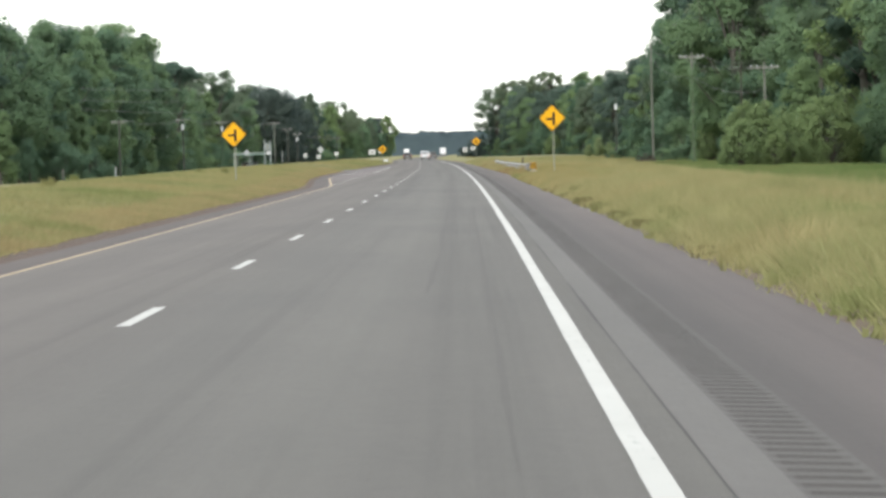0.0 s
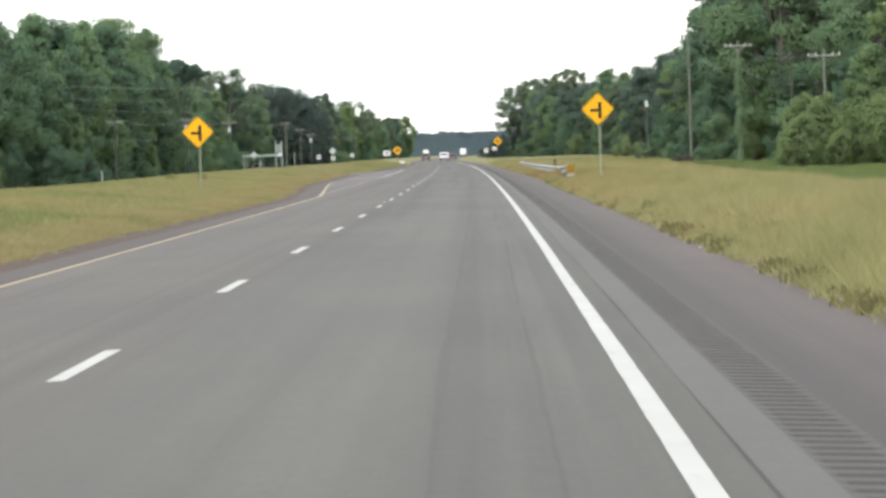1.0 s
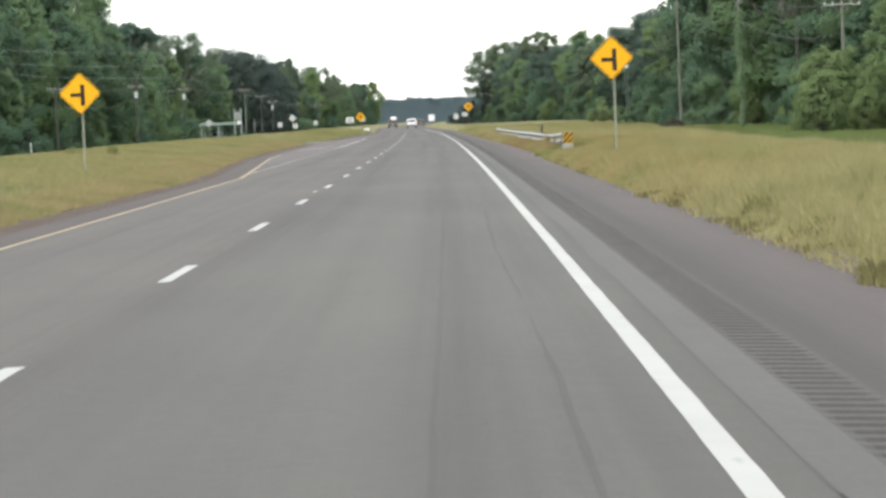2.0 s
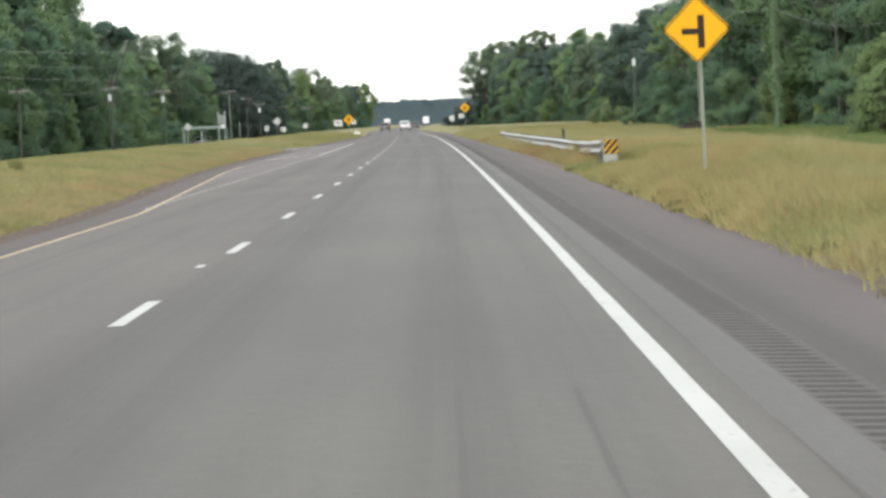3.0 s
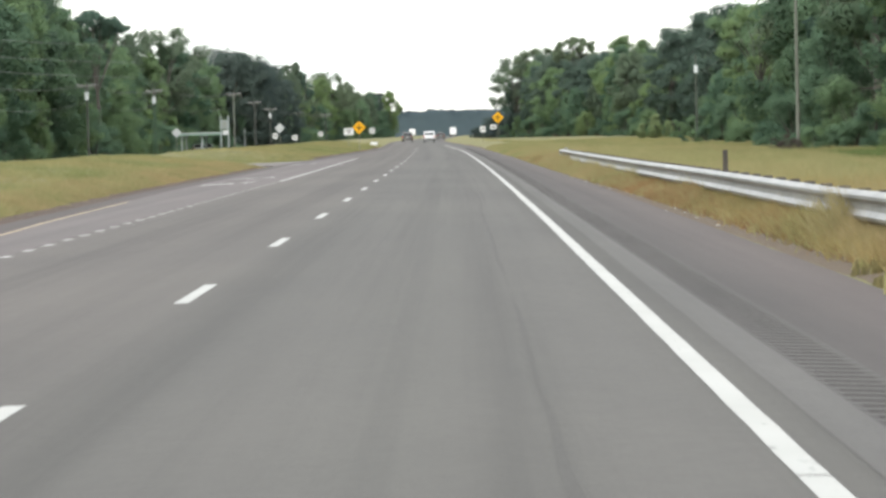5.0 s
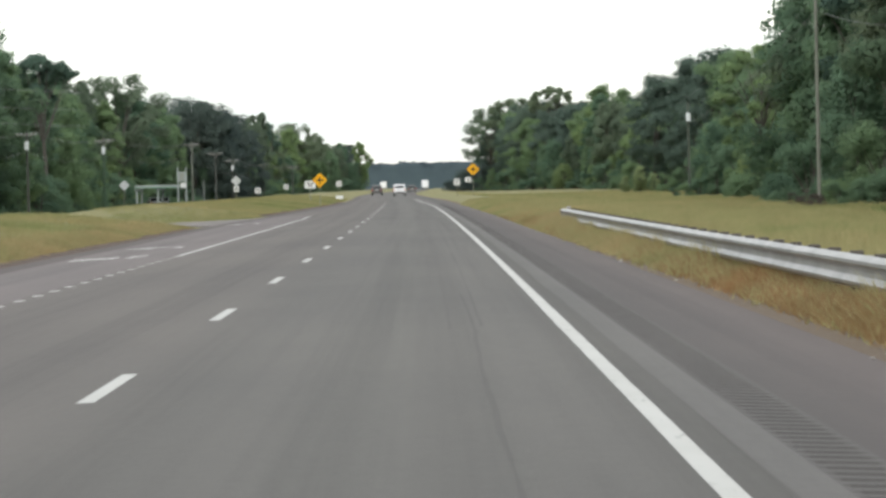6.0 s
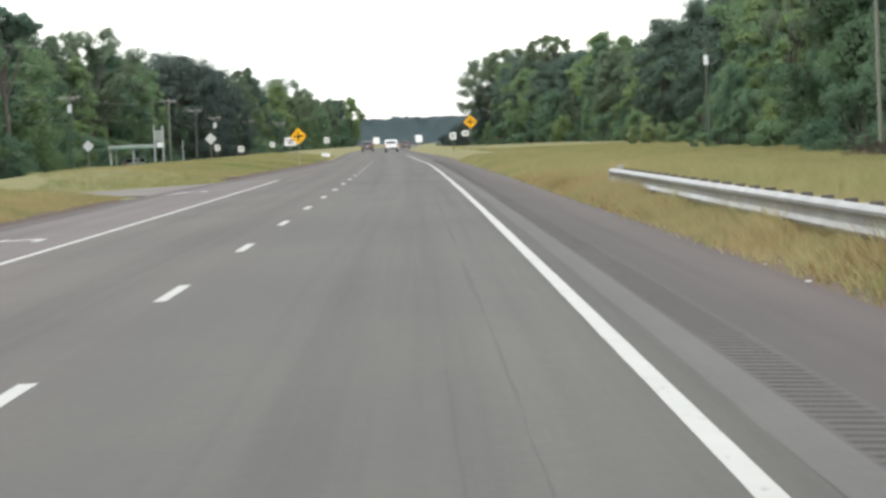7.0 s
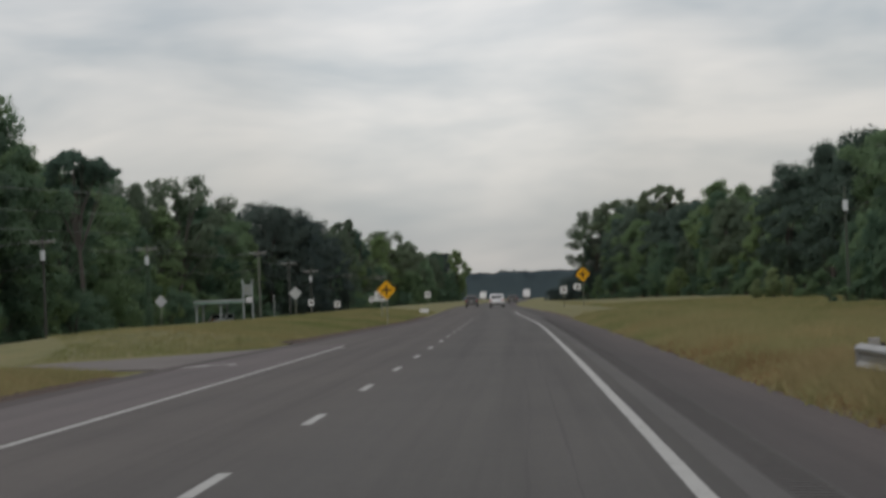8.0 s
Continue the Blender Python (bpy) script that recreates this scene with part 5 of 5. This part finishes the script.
# ---- filling station beyond the median ----
def canopy():
    x0, x1, y, d = -49.0, -42.1, 639, 9.0
    g = land(-46, 640)
    thing = root("filling_station_canopy", "flat white filling station canopy on columns", "canopy")
    top = g + 3.45
    part("roof", boxes(((x0 + x1) / 2, y + d / 2, top - 0.1, x1 - x0, d, 0.42), bevel=0.03), CANOPY_WHITE, thing)
    part("fascia", boxes(((x0 + x1) / 2, y - 0.06, top - 0.12, x1 - x0 + 0.1, 0.1, 0.5), bevel=0.01), CANOPY_WHITE, thing)
    part("fascia_stripe", boxes(((x0 + x1) / 2, y - 0.125, top - 0.27, x1 - x0 + 0.1, 0.02, 0.1)), CANOPY_GREEN, thing, "green stripe")
    for cx in (x0 + 0.25, (x0 + x1) / 2 + 0.1):
        for cy in (y + 0.6, y + d - 0.8):
            post = part("column", boxes((cx, cy, (g + top) / 2 - 0.2, 0.28, 0.28, top - g - 0.1), bevel=0.02), CANOPY_WHITE, thing)
            part("column_head", boxes((cx, cy, top - 0.5, 0.75, 0.4, 0.34), bevel=0.03), CANOPY_WHITE, post)
    part("soffit", boxes(((x0 + x1) / 2, y + d / 2, top - 0.37, x1 - x0 - 0.3, d - 0.3, 0.05)), CANOPY_WHITE, thing)


def fuel_pump(x, y):
    g = land(x, y)
    thing = root("fuel_pump", "white and dark fuel pump under the canopy", "fuel pump", "fuel pumps")
    part("cabinet", boxes((x, y, g + 0.85, 0.9, 0.55, 1.7), bevel=0.04), CANOPY_WHITE, thing)
    part("display", boxes((x, y - 0.285, g + 1.35, 0.6, 0.03, 0.4)), GLASS_DARK, thing)
    part("nozzle", boxes((x + 0.5, y - 0.1, g + 1.0, 0.1, 0.2, 0.35), bevel=0.02), RUBBER, thing)


def pylon(x, y):
    g = land(x, y)
    thing = root("pylon_sign", "tall grey price pylon sign with faded panels", "sign")
    for s in (-0.62, 0.62):
        part("pylon_leg", boxes((x + s, y, g + 3.0, 0.2, 0.2, 6.4), bevel=0.01), CANOPY_WHITE, thing)
    board = part("panel", boxes((x, y - 0.02, g + 4.75, 1.06, 0.26, 1.5), bevel=0.03), PYLON, thing, "grey upper panel")
    for dz in (5.1, 4.75, 4.4):
        part("text_bar", boxes((x, y - 0.16, g + dz, 0.75, 0.02, 0.14)), POST_STEEL, board)
    part("panel", boxes((x + 0.2, y - 0.14, g + 3.45, 0.85, 0.1, 0.75), bevel=0.02), SIGN_WHITE, thing, "white price panel")


canopy()
fuel_pump(-45.4, 641)
fuel_pump(-44.6, 643.5)
pylon(-41.5, 637)


# ---- vehicles on the road ----
def wheel(parent, x, y, z, r, w):
    bm = bmesh.new()
    add_tube(bm, (x - w / 2, y, z), (x + w / 2, y, z), r, r, 18)
    t = part("wheel", bm, RUBBER, parent)
    bm = bmesh.new()
    add_tube(bm, (x - w / 2 - 0.01, y, z), (x + w / 2 + 0.01, y, z), r * 0.6, r * 0.6, 14)
    part("rim", bm, ALU, t)


def body_shell(length, width, profile):
    """A car body swept from a side outline, narrowed above the waist."""
    bm = bmesh.new()
    left, right = [], []
    for y, z in profile:
        k = 0.5 * width * (1 - 0.16 * max(0, z - 0.95) / 0.8)
        left.append(bm.verts.new((-k, y, z)))
        right.append(bm.verts.new((k, y, z)))
    n = len(profile)
    for i in range(n):
        j = (i + 1) % n
        bm.faces.new((left[i], right[i], right[j], left[j]))
    bm.faces.new(left[::-1])
    bm.faces.new(right)
    bmesh.ops.recalc_face_normals(bm, faces=bm.faces)
    bmesh.ops.bevel(bm, geom=list(bm.edges), offset=0.05, segments=2, affect="EDGES")
    return bm


def car(y, u, paint_, label, name):
    thing = root(name, label, "car", "vehicles ahead")
    thing.location = (u + swing(y), y, fall(y) + road_z(u))
    w = 1.88
    part("body", body_shell(4.7, w, [(0, 0.35), (0.02, 1.0), (0.35, 1.62), (0.8, 1.72), (2.2, 1.72), (3.2, 1.12), (4.5, 0.95), (4.65, 0.4)]), paint_, thing)
    bm = bmesh.new()
    add_box(bm, 0, 0.17, 1.34, 1.36, 0.02, 0.42, rot=Matrix.Rotation(radians(-28), 4, "X"))
    part("rear_window", bm, GLASS_DARK, thing)
    for s in (-1, 1):
        part("tail_lamp", boxes((s * 0.82, -0.02, 0.92, 0.16, 0.06, 0.3), bevel=0.015), RED_LAMP, thing)
        part("side_window", boxes((s * 0.83, 1.5, 1.38, 0.05, 1.7, 0.36)), GLASS_DARK, thing)
    part("bumper", boxes((0, -0.06, 0.5, 1.8, 0.14, 0.2), bevel=0.03), CAR_DARK, thing)
    part("number_plate", boxes((0, -0.045, 0.8, 0.32, 0.02, 0.16)), SIGN_WHITE, thing)
    for s in (-1, 1):
        for wy in (0.85, 3.65):
            wheel(thing, s * 0.82, wy, 0.34, 0.34, 0.22)
    return thing


def box_truck(x, y):
    thing = root("box_truck", "white box truck far along the road", "truck", "vehicles ahead")
    thing.location = (x, y, fall(y) + 0.0)
    part("cargo_box", boxes((0, 3, 2.2, 2.45, 6, 2.6), bevel=0.04), CAR_WHITE, thing)
    part("cab", boxes((0, 7.0, 1.55, 2.1, 1.9, 1.9), bevel=0.15), CAR_WHITE, thing)
    part("bumper", boxes((0, -0.05, 0.6, 2.3, 0.12, 0.2), bevel=0.02), CAR_DARK, thing)
    part("rear_door", boxes((0, -0.015, 2.2, 2.2, 0.03, 2.3)), CAR_WHITE, thing)
    for s in (-1, 1):
        part("tail_lamp", boxes((s * 1.0, -0.03, 0.85, 0.18, 0.06, 0.12)), RED_LAMP, thing)
        for wy in (1.4, 6.9):
            wheel(thing, s * 1.0, wy, 0.46, 0.46, 0.3)


car(630, -0.3, CAR_WHITE, "white sport utility car seen from behind", "white_car")
car(690, -3.8, CAR_DARK, "dark grey car seen from behind", "dark_car")
car(860, 2.4, CAR_DARK, "dark car standing on the far shoulder", "shoulder_car")
box_truck(-9.1, 1300)
box_truck(-27.2, 1420)
parked = car(640, 0, CAR_SILVER, "silver car parked at the filling station", "parked_car")
parked.matrix_basis = pose(-46.2, 642.5, land(-46.2, 642.5), 0, 0, 12)


# ---- small things ----
def delineator(x, y, h, material, label):
    thing = root("marker_post", label, "post", "marker posts")
    g = land(x, y)
    part("stake", boxes((x, y, g + h / 2 - 0.1, 0.1, 0.05, h + 0.2), bevel=0.01), material, thing)
    part("cap", boxes((x, y - 0.03, g + h - 0.1, 0.085, 0.012, 0.16)), SIGN_WHITE if material is ALU else material, thing)


delineator(-37.7, 326, 1.9, ALU, "slim pale marker post beyond the median")
delineator(-39.2, 650, 4.0, ALU, "slim pale post beside the filling station")
delineator(-18.7, 141, 0.75, WOOD, "short dark stake in the median grass")
delineator(4.75 + swing(205), 205, 0.9, DARK_WOOD, "short dark stake behind the guard rail")


def utility_box(x, y):
    g = land(x, y)
    thing = root("utility_box", "low white utility box on the median grass", "box")
    part("cabinet", boxes((x, y, g + 0.22, 0.9, 0.5, 0.5), bevel=0.03), CAR_WHITE, thing)
    part("lid", boxes((x, y, g + 0.49, 0.96, 0.56, 0.05), bevel=0.015), SIGN_WHITE, thing)


utility_box(-14.3, 550)


def weeds(name, places, material, seed, label):
    """Loose clumps of thin leaves; places are rows of x, y and height."""
    rnd = random.Random(seed)
    verts, faces, nor = [], [], []
    for x, y, h in places:
        g = land(x, y)
        for _ in range(90):
            l = rnd.uniform(0.35, 1.0) * h
            bx, by = rnd.gauss(0, 0.12), rnd.gauss(0, 0.12)
            tx, ty = bx + rnd.gauss(0, 0.25) * l, by + rnd.gauss(0, 0.25) * l
            w = rnd.uniform(0.008, 0.02)
            k = len(verts)
            verts += [(x + bx - w, y + by, g - 0.03), (x + bx + w, y + by, g - 0.03), (x + (bx + tx) / 2 + w * 1.5, y + (by + ty) / 2, g + l * 0.6), (x + tx, y + ty, g + l)]
            nor += [(0, -0.3, 0.95)] * 4
            faces.append((k, k + 1, k + 2, k + 3))
    return tagged(mesh_object(name, verts, faces, material, normals=nor), label, "weeds", kind="stuff")


rw = random.Random(5)


def edge_places(count, y0, y1, u0, u1, h0, h1):
    rows_ = []
    for _ in range(count):
        y = rw.uniform(y0, y1)
        rows_.append((rw.uniform(u0, u1) + swing(y), y, rw.uniform(h0, h1)))
    return rows_


weeds("edge_weeds", edge_places(34, 22, 180, 3.45, 3.9, 0.1, 0.24), GRASS, 3, "tufts of yellowed weeds at the shoulder edge")
weeds("fringe_weeds", edge_places(46, 20, 178, 3.4, 3.72, 0.05, 0.2), BROWN, 7, "brown-green weed tufts along the pavement edge")
weeds("verge_weeds", edge_places(12, 40, 180, 3.5, 4.6, 0.2, 0.36), OLIVE, 4, "olive green weed clumps in the verge grass")
weeds("clump_weeds", [(u_ + swing(y_), y_, h_) for u_, y_, h_ in ((3.75, 132, 0.4), (3.62, 131.2, 0.3), (3.66, 128.6, 0.24), (3.95, 132.6, 0.36), (4.05, 130, 0.26), (4.1, 125.8, 0.32), (4.5, 147, 0.3), (4.3, 142, 0.26))], OLIVE, 9, "dark olive weed clumps beside the shoulder")
weeds("edge_clumps", [(u_ + swing(y_), y_, h_) for u_, y_, h_ in ((3.6, 139.6, 0.22), (3.55, 107.4, 0.2), (3.5, 84.5, 0.2), (3.5, 81, 0.26), (3.52, 72.8, 0.15), (3.55, 65.6, 0.2), (3.52, 58, 0.16), (3.55, 56.7, 0.2))], BROWN, 10, "small brown weed clumps on the pavement edge")
weeds("tall_weeds", [(-14.8, 108, 0.5), (-16.5, 128, 0.45), (-15, 190, 0.5), (-16.2, 186, 0.45), (9.5, 120, 0.5), (8, 96, 0.45)], OLIVE, 5, "tall green weeds in the yellow grass")


def litter(x, y, s, seed):
    rnd = random.Random(seed)
    bm = bmesh.new()
    bmesh.ops.create_icosphere(bm, subdivisions=1, radius=s)
    for v in bm.verts:
        v.co *= rnd.uniform(0.5, 1.2)
        v.co.z *= 0.45
    z = max(land(x, y), fall(y) + road_z(x - swing(y)) if x - swing(y) < 3.35 else -9) + s * 0.3
    me = bpy.data.meshes.new("litter")
    bm.to_mesh(me)
    bm.free()
    me.materials.append(LITTER)
    ob = tagged(new("litter", me), "crumpled pale litter on the shoulder edge", "litter", "litter scraps")
    ob.location = (x, y, z)


for k, (u_, y_, s_) in enumerate(((3.25, 75, 0.05), (3.2, 77.5, 0.04), (3.45, 196, 0.05), (3.5, 199, 0.04), (3.3, 201, 0.035), (3.35, 234, 0.05), (3.4, 238, 0.04), (2.9, 150, 0.03), (3.4, 222, 0.04), (3.55, 212, 0.06), (3.6, 215, 0.05), (3.62, 199.5, 0.05), (3.6, 197, 0.045), (3.45, 192, 0.045), (3.5, 201.5, 0.035))):
    litter(u_ + swing(y_), y_, s_ * 0.7, k)
